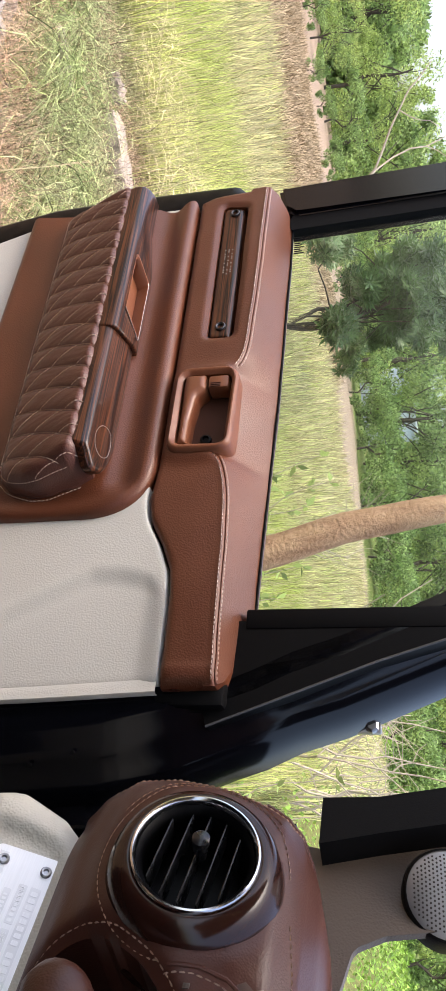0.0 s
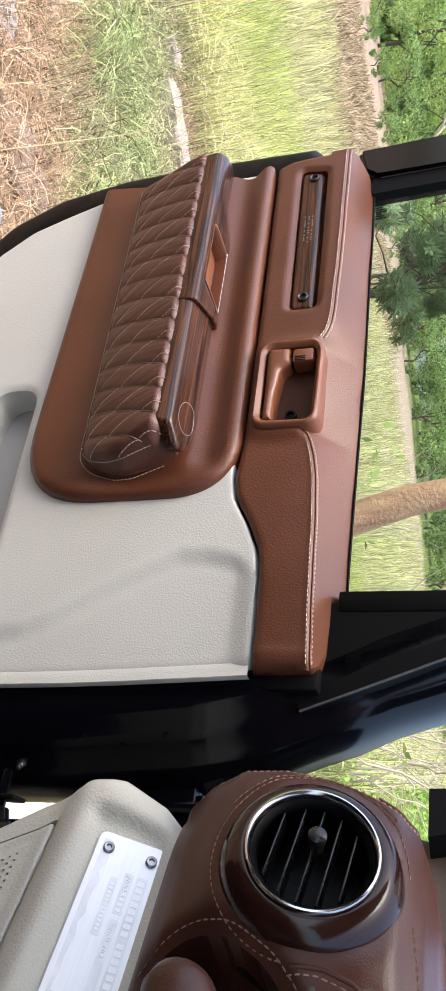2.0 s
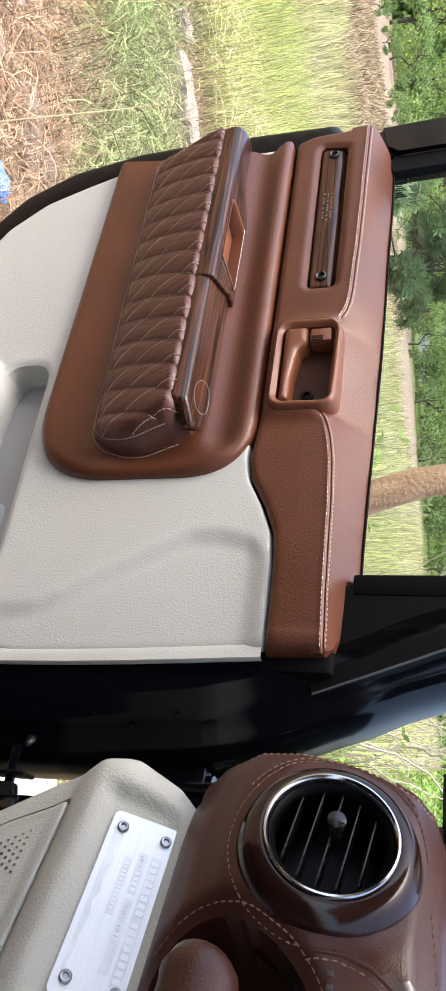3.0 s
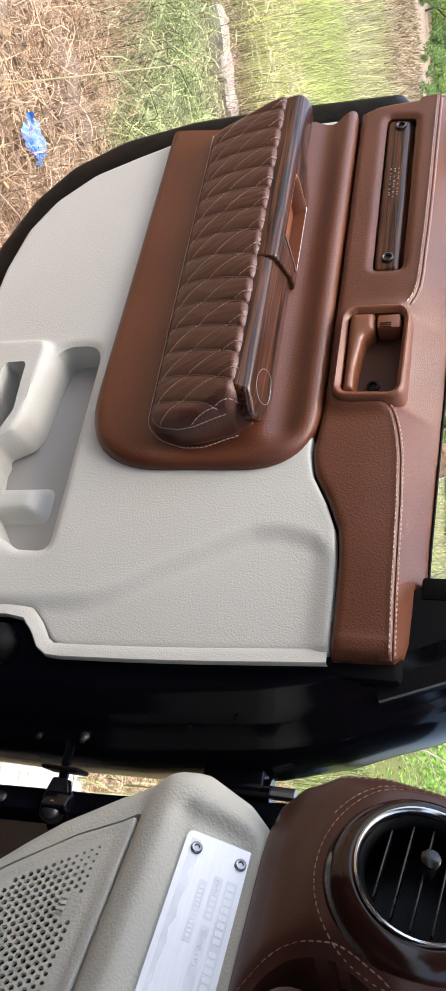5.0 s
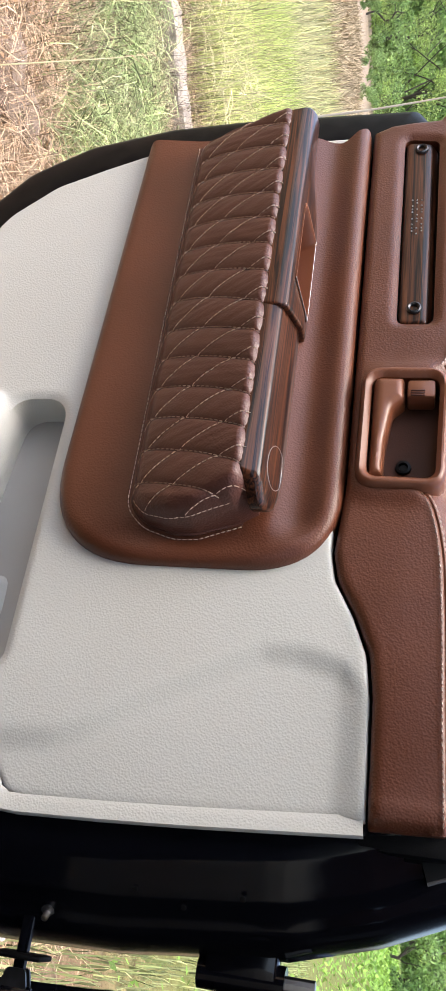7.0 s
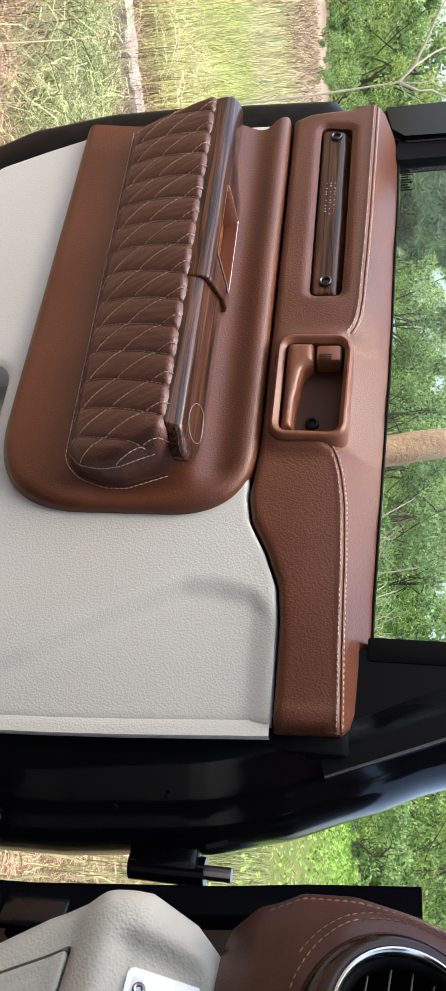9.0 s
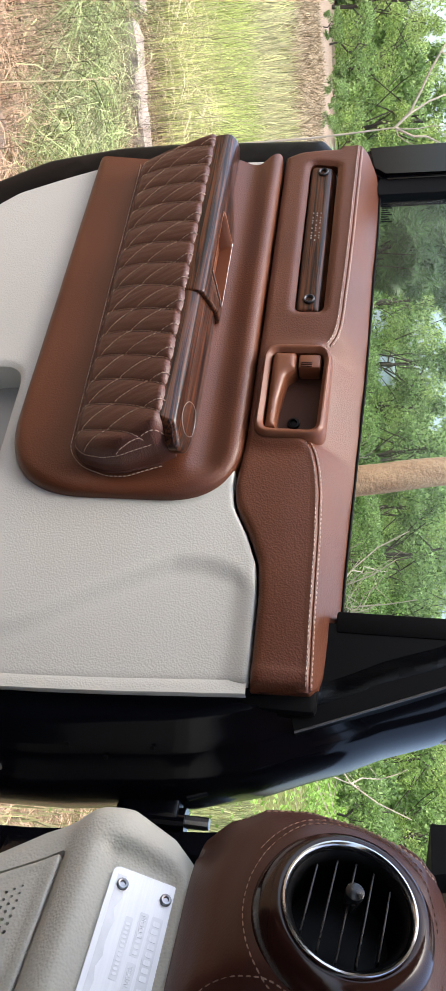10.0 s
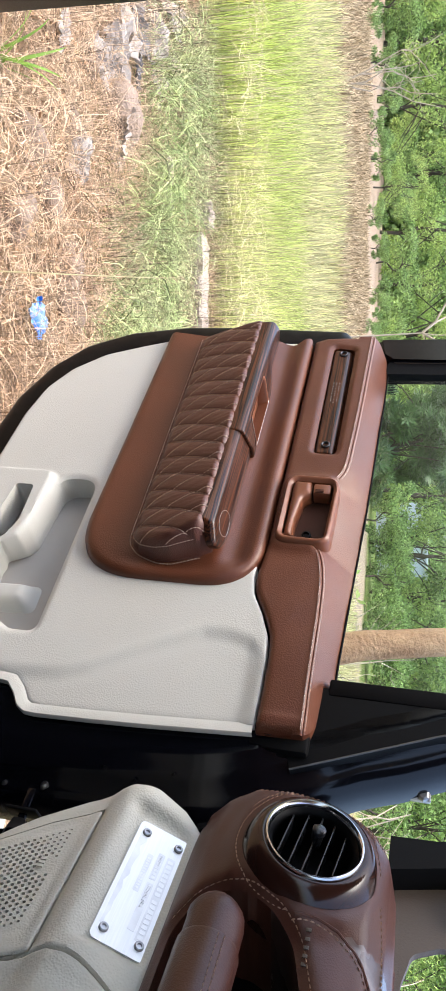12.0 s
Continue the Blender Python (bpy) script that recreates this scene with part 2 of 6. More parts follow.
def relief(name, outline, place, step=0.006, holes=(), edge=0.0, skirt=0.01, hole_skirt=None, back=(0, 1, 0), folds=()):
    """A moulded sheet: the outline in (x, z) is filled with small faces, place(points, d) lifts them into space by the
    distance d from the outline, and a skirt turns every edge back."""
    from mathutils import geometry
    loops = [dense(outline, step)] + [dense(h, step) for h in holes]
    lo, hi = np.min(loops[0], 0), np.max(loops[0], 0)
    gx, gz = np.meshgrid(np.arange(lo[0], hi[0], step), np.arange(lo[1], hi[1], step * 0.9))
    gx[1::2] += step / 2
    grid = np.stack([gx.ravel(), gz.ravel()], 1)
    extra = []
    if edge:
        ring = np.array(loops[0])
        tangent = np.roll(ring, -1, 0) - np.roll(ring, 1, 0)
        normal = np.stack([-tangent[:, 1], tangent[:, 0]], 1)
        normal /= np.maximum(np.linalg.norm(normal, axis=1), 1e-9)[:, None]
        area = np.sum(ring[:, 0] * np.roll(ring[:, 1], -1) - np.roll(ring[:, 0], -1) * ring[:, 1])
        for k in (0.08, 0.25, 0.5, 0.8):
            moved = ring + normal * edge * k * (1 if area > 0 else -1)
            keep = inside(moved, loops[0]) & (distance_to(moved, loops[0]) > edge * k * 0.85)
            extra.append(moved[keep])
    d = distance_to(grid, loops[0])
    keep = inside(grid, loops[0]) & (d > max(edge * 0.95, step * 0.45))
    for h in loops[1:]:
        keep &= ~inside(grid, h) & (distance_to(grid, h) > step * 0.45)
    for fold in folds:
        keep &= distance_to(grid, fold, False) > step * 0.5
        ok = inside(fold, loops[0]) & (distance_to(fold, loops[0]) > step * 0.4)
        extra.append(np.asarray(fold)[ok])
    pool = [grid[keep]]
    for e in extra:
        ok = np.ones(len(e), bool)
        for h in loops[1:]:
            ok &= ~inside(e, h) & (distance_to(e, h) > step * 0.3)
        pool.append(e[ok])
    verts = [tuple(p) for loop in loops for p in loop] + [tuple(p) for group in pool for p in group]
    edges, at = [], 0
    for loop in loops:
        edges += [(at + i, at + (i + 1) % len(loop)) for i in range(len(loop))]
        at += len(loop)
    co, _, tris, origin, _, _ = geometry.delaunay_2d_cdt([Vector(v) for v in verts], edges, [], 0, 1e-7)
    flat = np.array([tuple(v) for v in co])
    tris = np.array([tuple(t) for t in tris if len(t) == 3])
    mid = flat[tris].mean(1)
    keep = inside(mid, loops[0])
    for h in loops[1:]:
        keep &= ~inside(mid, h)
    tris = tris[keep]
    a, b, c = flat[tris[:, 0]], flat[tris[:, 1]], flat[tris[:, 2]]
    turn = (b[:, 0] - a[:, 0]) * (c[:, 1] - a[:, 1]) - (b[:, 1] - a[:, 1]) * (c[:, 0] - a[:, 0])
    tris[turn < 0] = tris[turn < 0][:, [0, 2, 1]]
    solid = place(flat, distance_to(flat, loops[0]))
    new_of = {}
    for i, olds in enumerate(origin):
        for o in olds:
            new_of[o] = i
    out, faces, at = [tuple(v) for v in solid], [tuple(int(i) for i in t) for t in tris], 0
    for k, loop in enumerate(loops):
        depth = skirt if k == 0 else (hole_skirt if hole_skirt is not None else skirt)
        ids = [new_of[at + i] for i in range(len(loop))]
        at += len(loop)
        if depth <= 0:
            continue
        base = len(out)
        out += [tuple(solid[i] + np.array(back) * depth) for i in ids]
        for i in range(len(ids)):
            j = (i + 1) % len(ids)
            faces.append((ids[i], base + i, base + j, ids[j]))
    return mesh_of(name, out, faces)


def sweep(bm, line, radius, sides=8, taper=None, closed=False):
    """A tube along a line of points."""
    pts = [Vector(p) for p in line]
    rings, n = [], len(pts)
    up = None
    for i, p in enumerate(pts):
        t = (pts[(i + 1) % n] - pts[i - 1]) if closed else (pts[min(i + 1, n - 1)] - pts[max(i - 1, 0)])
        t.normalize()
        if up is None:
            up = t.orthogonal().normalized()
        up = (up - t * up.dot(t))
        up = up.normalized() if up.length > 1e-6 else t.orthogonal().normalized()
        side = t.cross(up)
        r = radius * (taper[i] if taper else 1)
        rings.append([bm.verts.new(p + (up * math.cos(2 * math.pi * k / sides) + side * math.sin(2 * math.pi * k / sides)) * r) for k in range(sides)])
    for i in range(n if closed else n - 1):
        a, b = rings[i], rings[(i + 1) % n]
        for k in range(sides):
            bm.faces.new((a[k], a[(k + 1) % sides], b[(k + 1) % sides], b[k]))
    if not closed:
        bm.faces.new(rings[0][::-1])
        bm.faces.new(rings[-1])
    return bm


def box(bm, lo, hi, bevel=0.0, m=None):
    made = bmesh.ops.create_cube(bm, size=1.0, matrix=Matrix.Translation((Vector(lo) + Vector(hi)) / 2) @ Matrix.Diagonal((*(Vector(hi) - Vector(lo)), 1)))
    if bevel:
        edges = list({e for v in made["verts"] for e in v.link_edges})
        bevelled = bmesh.ops.bevel(bm, geom=edges, offset=bevel, segments=2, affect="EDGES", profile=0.5)
        if m:
            bmesh.ops.transform(bm, matrix=m, verts=list({v for f in bevelled["faces"] for v in f.verts} | {v for v in made["verts"] if v.is_valid}))
    elif m:
        bmesh.ops.transform(bm, matrix=m, verts=made["verts"])
    return bm


def turned(bm, profile, m, sides=40):
    """A body of revolution round local z from (radius, height) pairs, moved by m."""
    rings = []
    for r, h in profile:
        if r < 1e-6:
            rings.append([bm.verts.new(m @ Vector((0, 0, h)))])
        else:
            rings.append([bm.verts.new(m @ Vector((r * math.cos(2 * math.pi * k / sides), r * math.sin(2 * math.pi * k / sides), h))) for k in range(sides)])
    for a, b in zip(rings, rings[1:]):
        for k in range(sides):
            j = (k + 1) % sides
            if len(a) == 1 and len(b) > 1:
                bm.faces.new((a[0], b[j], b[k]))
            elif len(b) == 1 and len(a) > 1:
                bm.faces.new((a[k], a[j], b[0]))
            elif len(a) > 1:
                bm.faces.new((a[k], a[j], b[j], b[k]))
    return bm


def extruded(bm, loop, depth_a, depth_b, to_space):
    """A prism over a closed loop of (x, z), from one depth to another."""
    a = [bm.verts.new(to_space(x, depth_a, z)) for x, z in loop]
    b = [bm.verts.new(to_space(x, depth_b, z)) for x, z in loop]
    bm.faces.new(a)
    bm.faces.new(b[::-1])
    for i in range(len(loop)):
        j = (i + 1) % len(loop)
        bm.faces.new((a[i], b[i], b[j], a[j]))
    return bm


def xyz(x, y, z):
    return (x, y, z)


def stitches(line, on, normal, length=0.0042, gap=0.0022, width=0.0006):
    """Short raised threads along a line of (x, z); on(x, z) gives the point on the surface."""
    pts = np.array(dense(line, 0.001, closed=False))
    walked = np.concatenate([[0], np.cumsum(np.linalg.norm(np.diff(pts, axis=0), axis=1))])
    verts, faces = [], []
    s = 0.0
    nrm = np.array(normal, float)
    while s + length < walked[-1]:
        ends = [np.array([np.interp(q, walked, pts[:, 0]), np.interp(q, walked, pts[:, 1])]) for q in (s, s + length * 0.3, s + length * 0.7, s + length)]
        space = [np.array(on(*e)) for e in ends]
        along = space[-1] - space[0]
        along /= max(np.linalg.norm(along), 1e-9)
        side = np.cross(along, nrm)
        base = len(verts)
        for q, lift in zip(space, (-0.0002, 0.0006, 0.0006, -0.0002)):
            w = width * (0.7 if lift < 0 else 1.0)
            verts += [q + side * w - nrm * 0.0004, q + nrm * (lift + 0.0004), q - side * w - nrm * 0.0004]
        for k in range(3):
            i, j = base + 3 * k, base + 3 * k + 3
            faces += [(i, i + 1, j + 1, j), (i + 1, i + 2, j + 2, j + 1)]
        faces += [(base, base + 2, base + 1), (base + 9, base + 10, base + 11)]
        s += length + gap
    return verts, faces


def joined(groups, name):
    verts, faces = [], []
    for v, f in groups:
        base = len(verts)
        verts += list(v)
        faces += [tuple(i + base for i in face) for face in f]
    return mesh_of(name, verts, faces)

# ---- the open door: x from latch to hinge, y away from the cabin, z up ----
door = thing("open_door", DOOR, "open black vehicle door with brown leather and cream plastic trim", "door")

# cream lower panel with the map pocket and grab handle
S_CURVE = [(-0.011, -0.001, 0), (-0.105, -0.003, 0.02), (-0.140, -0.007, 0.03), (-0.172, -0.020, 0.03), (-0.205, -0.038, 0.03), (-0.232, -0.043, 0.02), (-0.30, -0.043, 0)]
PANEL = fillet(S_CURVE + [(-0.768, -0.043, 0), (-0.772, -0.300, 0.02), (-0.748, -0.365, 0.05), (-0.722, -0.427, 0.06), (-0.676, -0.480, 0.06), (-0.620, -0.512, 0.06), (-0.545, -0.527, 0.06), (-0.44, -0.531, 0), (-0.038, -0.531, 0.01), (-0.036, -0.334, 0.012), (-0.018, -0.313, 0.010), (-0.003, -0.301, 0.012), (0.0045, -0.280, 0.015), (0.001, -0.14, 0.2)])
POCKET = fillet([(-0.398, -0.334, 0.030), (-0.106, -0.332, 0.016), (-0.106, -0.372, 0.02), (-0.128, -0.412, 0.03), (-0.170, -0.441, 0.02), (-0.226, -0.450, 0.016), (-0.246, -0.446, 0.012), (-0.262, -0.420, 0.014), (-0.282, -0.410, 0.02), (-0.345, -0.405, 0.02), (-0.398, -0.400, 0.030)])
SLOT = fillet([(-0.366, -0.432, 0.008), (-0.290, -0.428, 0.02), (-0.258, -0.440, 0.014), (-0.242, -0.462, 0.01), (-0.262, -0.474, 0.01), (-0.366, -0.464, 0.008)])
GRAB = fillet([(-0.410, -0.402, 0.03), (-0.35, -0.402, 0.02), (-0.285, -0.406, 0.02), (-0.258, -0.414, 0.02), (-0.234, -0.444, 0.03), (-0.222, -0.53, 0), (-0.41, -0.53, 0.02)])
CREASE_Z = np.array([-0.53, -0.396, -0.268, -0.239, -0.185, -0.131, -0.093, -0.06, -0.027, 0.0])
CREASE_X = np.array([-0.036, -0.040, -0.051, -0.062, -0.093, -0.120, -0.138, -0.139, -0.130, -0.107])


LIP_LINE = [(0.0, -0.0015), (0.0045, -0.07), (0.0090, -0.14), (0.0125, -0.21), (0.0150, -0.284), (0.0140, -0.300), (0.0060, -0.313), (-0.010, -0.324), (-0.024, -0.338), (-0.027, -0.36), (-0.027, -0.53)]


def panel_place(p, d):
    y = 0.003 * (1 - np.sqrt(np.clip(1 - (1 - np.minimum(d / 0.003, 1)) ** 2, 0, 1)))
    off = p[:, 0] - np.interp(p[:, 1], CREASE_Z, CREASE_X)
    fade = smooth(p[:, 1], -0.0, -0.03)
    y = y + 0.0052 * smooth(off, -0.009, 0.016) * fade
    rim = distance_to(p, LIP_LINE, False)
    y = y + 0.0028 * smooth(rim, 0.020, 0.007)
    raised = np.where(inside(p, GRAB), smooth(distance_to(p, GRAB), 0.0, 0.011), 0.0)
    y = y - 0.012 * raised
    near = distance_to(p, POCKET)
    y = y + 0.004 * np.exp(-(near / 0.004) ** 2)
    swell = np.exp(-((p[:, 0] + 0.10) / 0.05) ** 2 - ((p[:, 1] + 0.46) / 0.05) ** 2)
    return np.stack([p[:, 0], y - 0.012 * swell, p[:, 1]], 1)


lower = part("lower_panel", relief("lower_panel", PANEL, panel_place, 0.0048, (POCKET, SLOT), edge=0.014, skirt=0.016, hole_skirt=0.050), CREAM, door, "cream grained plastic lower panel", 50)
bm = bmesh.new()
OUTER = dense(LIP_LINE, 0.012, False)
rows = []
for i, (x, z) in enumerate(OUTER):
    tx, tz = np.array(OUTER[min(i + 1, len(OUTER) - 1)]) - np.array(OUTER[max(i - 1, 0)])
    nx, nz = tz / math.hypot(tx, tz), -tx / math.hypot(tx, tz)
    rows.append([bm.verts.new((x + nx * k, y, z + nz * k)) for k, y in ((0.016, 0.0048), (0.0125, 0.0032), (0.0090, 0.0022), (0.0016, 0.0004), (0.0, 0.0022), (0.0, 0.009))])
for a, b in zip(rows, rows[1:]):
    for k in range(5):
        bm.faces.new((a[k], a[k + 1], b[k + 1], b[k]))
part("panel_lip", bm, CREAM, lower, "", 60)
# floor colour is darkened to stand for shade deep in the pocket
bm = bmesh.new()
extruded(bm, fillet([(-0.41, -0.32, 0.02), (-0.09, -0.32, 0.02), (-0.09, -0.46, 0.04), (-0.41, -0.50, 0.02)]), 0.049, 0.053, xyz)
part("pocket_floor", bm, CREAM_SHADED, door, "smooth cream map pocket floor with shade in its colour")
bm = bmesh.new()
rings = []
for k, (grow, y) in enumerate(((1.0, 0.050), (0.86, 0.047), (0.62, 0.034), (0.48, 0.027), (0.34, 0.0245), (0.15, 0.0240))):
    base = fillet([(-0.212, -0.372, 0.014), (-0.160, -0.370, 0.014), (-0.156, -0.450, 0.014), (-0.208, -0.452, 0.014)], 5)
    rings.append([bm.verts.new((-0.184 + (x + 0.184) * grow, y, -0.414 + (z + 0.414) * (0.25 + 0.75 * grow) - 0.006 * k / 5)) for x, z in base])
for a, b in zip(rings, rings[1:]):
    for i in range(len(a)):
        j = (i + 1) % len(a)
        bm.faces.new((a[i], a[j], b[j], b[i]))
bm.faces.new(rings[-1])
part("bottle_stay", bm, CREAM, door, "", 60)

# brown surround of the armrest
SURROUND = fillet([(-0.772, -0.036, 0.006), (-0.764, -0.050, 0.01), (-0.752, -0.066, 0.012), (-0.757, -0.092, 0.02), (-0.764, -0.24, 0.05), (-0.776, -0.309, 0.008), (-0.50, -0.3145, 0.0), (-0.209, -0.319, 0.105), (-0.209, -0.036, 0.085), (-0.50, -0.0365, 0.0)], 14)
HEM = [(-0.90, -0.309)] + fillet([(-0.88, -0.309), (-0.50, -0.3145), (-0.209, -0.319, 0.105), (-0.209, -0.036, 0.085), (-0.50, -0.0365), (-0.88, -0.036), (-2.0, -0.17)], 14)[1:-1]


def surround_depth(p, d):
    e = distance_to(p, HEM, False)
    y = -0.016 + 0.015 * (1 - np.sqrt(np.clip(1 - (1 - np.minimum(e / 0.016, 1)) ** 2, 0, 1)))
    y = y + 0.010 * np.exp(-((p[:, 1] + 0.074) / 0.022) ** 2) * smooth(p[:, 0], -0.225, -0.26)
    y = y + 0.006 * np.exp(-((p[:, 0] + 0.228) / 0.014) ** 2) * np.exp(-((p[:, 1] + 0.17) / 0.07) ** 2)
    return y


part("armrest_surround", relief("armrest_surround", SURROUND, lambda p, d: np.stack([p[:, 0], surround_depth(p, d), p[:, 1]], 1), 0.006, edge=0.014, skirt=0.02), LEATHER, door, "brown leather surround of the armrest", 50)

# quilted pad of the armrest
PAD = fillet([(-0.744, -0.108, 0.0), (-0.752, -0.2365, 0.0), (-0.50, -0.2350, 0.0), (-0.2605, -0.2320, 0.030), (-0.2430, -0.2140, 0.030), (-0.2350, -0.186, 0.030), (-0.2355, -0.164, 0.03), (-0.2475, -0.124, 0.02), (-0.2560, -0.108, 0.003), (-0.264, -0.108, 0.0)], 14)
PAD_RIM = fillet([(-0.86, -0.2372), (-0.50, -0.2350), (-0.2605, -0.2320, 0.030), (-0.2430, -0.2140, 0.030), (-0.2350, -0.186, 0.030), (-0.2355, -0.164, 0.03), (-0.2475, -0.124, 0.02), (-0.2600, -0.100), (-0.268, -0.085), (-0.5, 0.5)], 14)[:-2]


RIB, RIB_START, DIAGONAL_START = 0.0355, -0.2785, -0.267


def rib_shift(z):
    """How far a rib has moved towards the hinge at height z."""
    u = z + 0.23
    return 0.16 * u + 1.3 * u * u


def diagonal_shift(z):
    u = z + 0.23
    return -0.88 * u + 2.7 * u * u


def unwarped(x):
    """The quilting skips a little at the step of the cap."""
    return x + 0.004 * smooth(x, -0.456, -0.4955)


def seams(p):
    """Distances to the nearer rib and to the nearer diagonal of the quilting."""
    x = unwarped(p[:, 0])
    rib = (x - rib_shift(p[:, 1]) - RIB_START) / RIB
    rib = np.abs(rib - np.round(rib)) * RIB * 0.96
    diag = (x - diagonal_shift(p[:, 1]) - DIAGONAL_START) / RIB
    diag = np.abs(diag - np.round(diag)) * RIB * 0.85
    return rib, diag


def pad_depth(p):
    e = distance_to(p, PAD_RIM, False)
    blunt = smooth(p[:, 0], -0.300, -0.250)
    rise = np.sqrt(np.clip(1 - (1 - np.minimum(e / (0.015 + 0.011 * blunt), 1)) ** (2 + 0.6 * blunt), 0, 1))
    body = 0.011 + 0.046 * np.clip((p[:, 1] + 0.235) / 0.115, 0, 1) ** 0.82
    rib, diag = seams(p)
    quilted = smooth(e, 0.001, 0.010)
    pillow = 1 - (1 - np.minimum(rib / 0.0165, 1)) ** 2.4
    cross = 1 - (1 - np.minimum(diag / 0.0145, 1)) ** 2.6
    puff = 0.0028 * pillow + 0.0007 * cross - 0.0013 * np.exp(-(rib / 0.0014) ** 2) - 0.0003 * np.exp(-(diag / 0.0011) ** 2)
    crimp = 0.00030 * np.sin(p[:, 0] * 2 * math.pi / 0.0069 + 22 * p[:, 1] + 2.2 * np.sin(p[:, 0] * 61)) * smooth(p[:, 1], -0.138, -0.114)
    fold = 0.0004 * np.sin(p[:, 0] * 210 + 35 * p[:, 1]) * np.sin(p[:, 1] * 160 + 14 * np.sin(p[:, 0] * 40))
    roll = 0.018 * smooth(p[:, 1], -0.1260, -0.1075) ** 1.3
    tail = 0.010 * smooth(p[:, 0], -0.728, -0.746) ** 2
    return -0.015 - body * rise - quilted * (puff - crimp - fold * smooth(rib, 0.001, 0.006)) + roll + tail


armrest = part("armrest_pad", relief("armrest_pad", PAD, lambda p, d: np.stack([p[:, 0], pad_depth(p), p[:, 1]], 1), 0.0021, edge=0.010, skirt=0.045), QUILT, door, "diamond quilted brown leather armrest pad", 60)


def on_pad(x, z):
    return (x, float(pad_depth(np.array([[x, z]]))[0]) - 0.0016, z)


rows = []
for k in range(-15, 5):
    for start, shift in ((RIB_START, rib_shift), (DIAGONAL_START, diagonal_shift)):
        line = []
        for z in np.linspace(-0.238, -0.1115, 64):
            x = start + RIB * k + shift(z)
            x = x - 0.004 * float(smooth(np.array(x), -0.456, -0.4955))
            if -0.744 < x < -0.231 and inside(np.array([(x, z)]), PAD)[0] and distance_to(np.array([(x, z)]), PAD_RIM, False)[0] > (0.0016 if x < -0.262 else 0.0046):
                line.append((x, z))
        if len(line) > 2:
            rows.append(stitches(line, on_pad, (0.1, -0.85, 0.35), 0.0040, 0.0015, 0.00064))
inner = [q for q in moved_line(dense([q for q in PAD_RIM if q[1] < -0.107], 0.004, False), -0.0042) if q[0] > -0.262 and q[1] < -0.113]
rows.append(stitches(inner, on_pad, (0.1, -0.85, 0.35), 0.0040, 0.0014, 0.00058))
part("quilt_stitching", joined(rows, "quilt_stitching"), THREAD, armrest, "tan quilting thread")
rim_line = dense([q for q in PAD_RIM if q[0] > -0.76 and q[1] < -0.114], 0.004, False)
rim_line = [(-0.75, -0.2365)] + rim_line
bm = bmesh.new()
sweep(bm, [(x, -0.0155, z) for x, z in rim_line], 0.0012, 8)
part("piping", bm, QUILT, armrest)
rows = [stitches(moved_line(rim_line, off), lambda x, z: (x, float(surround_depth(np.array([[x, z]]), None)[0]) - 0.0012, z), (0, -1, 0), 0.0038, 0.0015, 0.0005) for off in (0.0036,)]
part("hem_stitching", joined(rows, "hem_stitching"), THREAD, armrest)

# lacquered wooden cap of the armrest, in two lengths with a step between
REAR = ([-0.070, -0.0695, -0.0685, -0.0668, -0.0645, -0.060, -0.046, -0.030, -0.010], [-0.1090, -0.1030, -0.0995, -0.0970, -0.0955, -0.0940, -0.0898, -0.0850, -0.0850])
FRONT = ([-0.0685, -0.0680, -0.0670, -0.0653, -0.0630, -0.0585, -0.046, -0.030, -0.012], [-0.1140, -0.1085, -0.1050, -0.1025, -0.1010, -0.0996, -0.0955, -0.0905, -0.0905])
LIP_D, LIP_FALL = [0.0, 0.0003, 0.0009, 0.0018, 0.0030, 0.0044], [0.0034, 0.0023, 0.0013, 0.0006, 0.0001, 0.0]


def cap_place(section, soft=1.0):
    """The top of a cap over (x, depth): a sloping board with an upright lip all round."""
    def on(p, d):
        z = np.interp(p[:, 1], *section) - 0.012 * smooth(p[:, 0], -0.595, -0.70) * smooth(p[:, 1], -0.062, -0.012)
        z = z - 0.003 * smooth(p[:, 0], -0.276, -0.246)
        return np.stack([p[:, 0], p[:, 1], z - soft * np.interp(d / soft, LIP_D, LIP_FALL)], 1)

    return on


CUP = fillet([(-0.604, -0.0575, 0.005), (-0.578, -0.0215, 0.007), (-0.470, -0.0215, 0.005), (-0.500, -0.0575, 0.005)], 6)
cap_rear = part("wood_cap", relief("wood_cap", fillet([(-0.738, -0.070, 0.006), (-0.456, -0.070, 0.004), (-0.456, -0.010, 0.001), (-0.772, -0.010, 0.003)], 5), cap_place(REAR), 0.0028, (CUP,), edge=0.0043, skirt=0.019, hole_skirt=0.004, back=(0, 0.12, -0.99)), WOOD, door, "glossy dark striped wood cap of the armrest", 62)
TONGUE = fillet([(-0.464, -0.0685, 0.001), (-0.273, -0.0690, 0.014), (-0.2470, -0.0430, 0.020), (-0.255, -0.0250, 0.016), (-0.298, -0.0115, 0.03), (-0.464, -0.0120, 0.001)], 10)
cap_front = part("wood_cap", relief("wood_cap", TONGUE, cap_place(FRONT, 1.3), 0.0022, edge=0.0056, skirt=0.009, back=(0, 0.12, -0.99)), WOOD, door, "lower wood cap of the armrest with a round emblem", 62)

# pull cup let into the rear cap
bm = bmesh.new()
mid = np.mean(CUP, 0)


def cup_ring(k, drop):
    flat = np.array([(mid[0] + (x - mid[0]) * k, mid[1] + (s - mid[1]) * k) for x, s in CUP])
    solid = cap_place(REAR)(flat, np.full(len(flat), 1.0))
    return [Vector(q) + Vector((0, 0.35, -0.94)) * drop for q in solid]


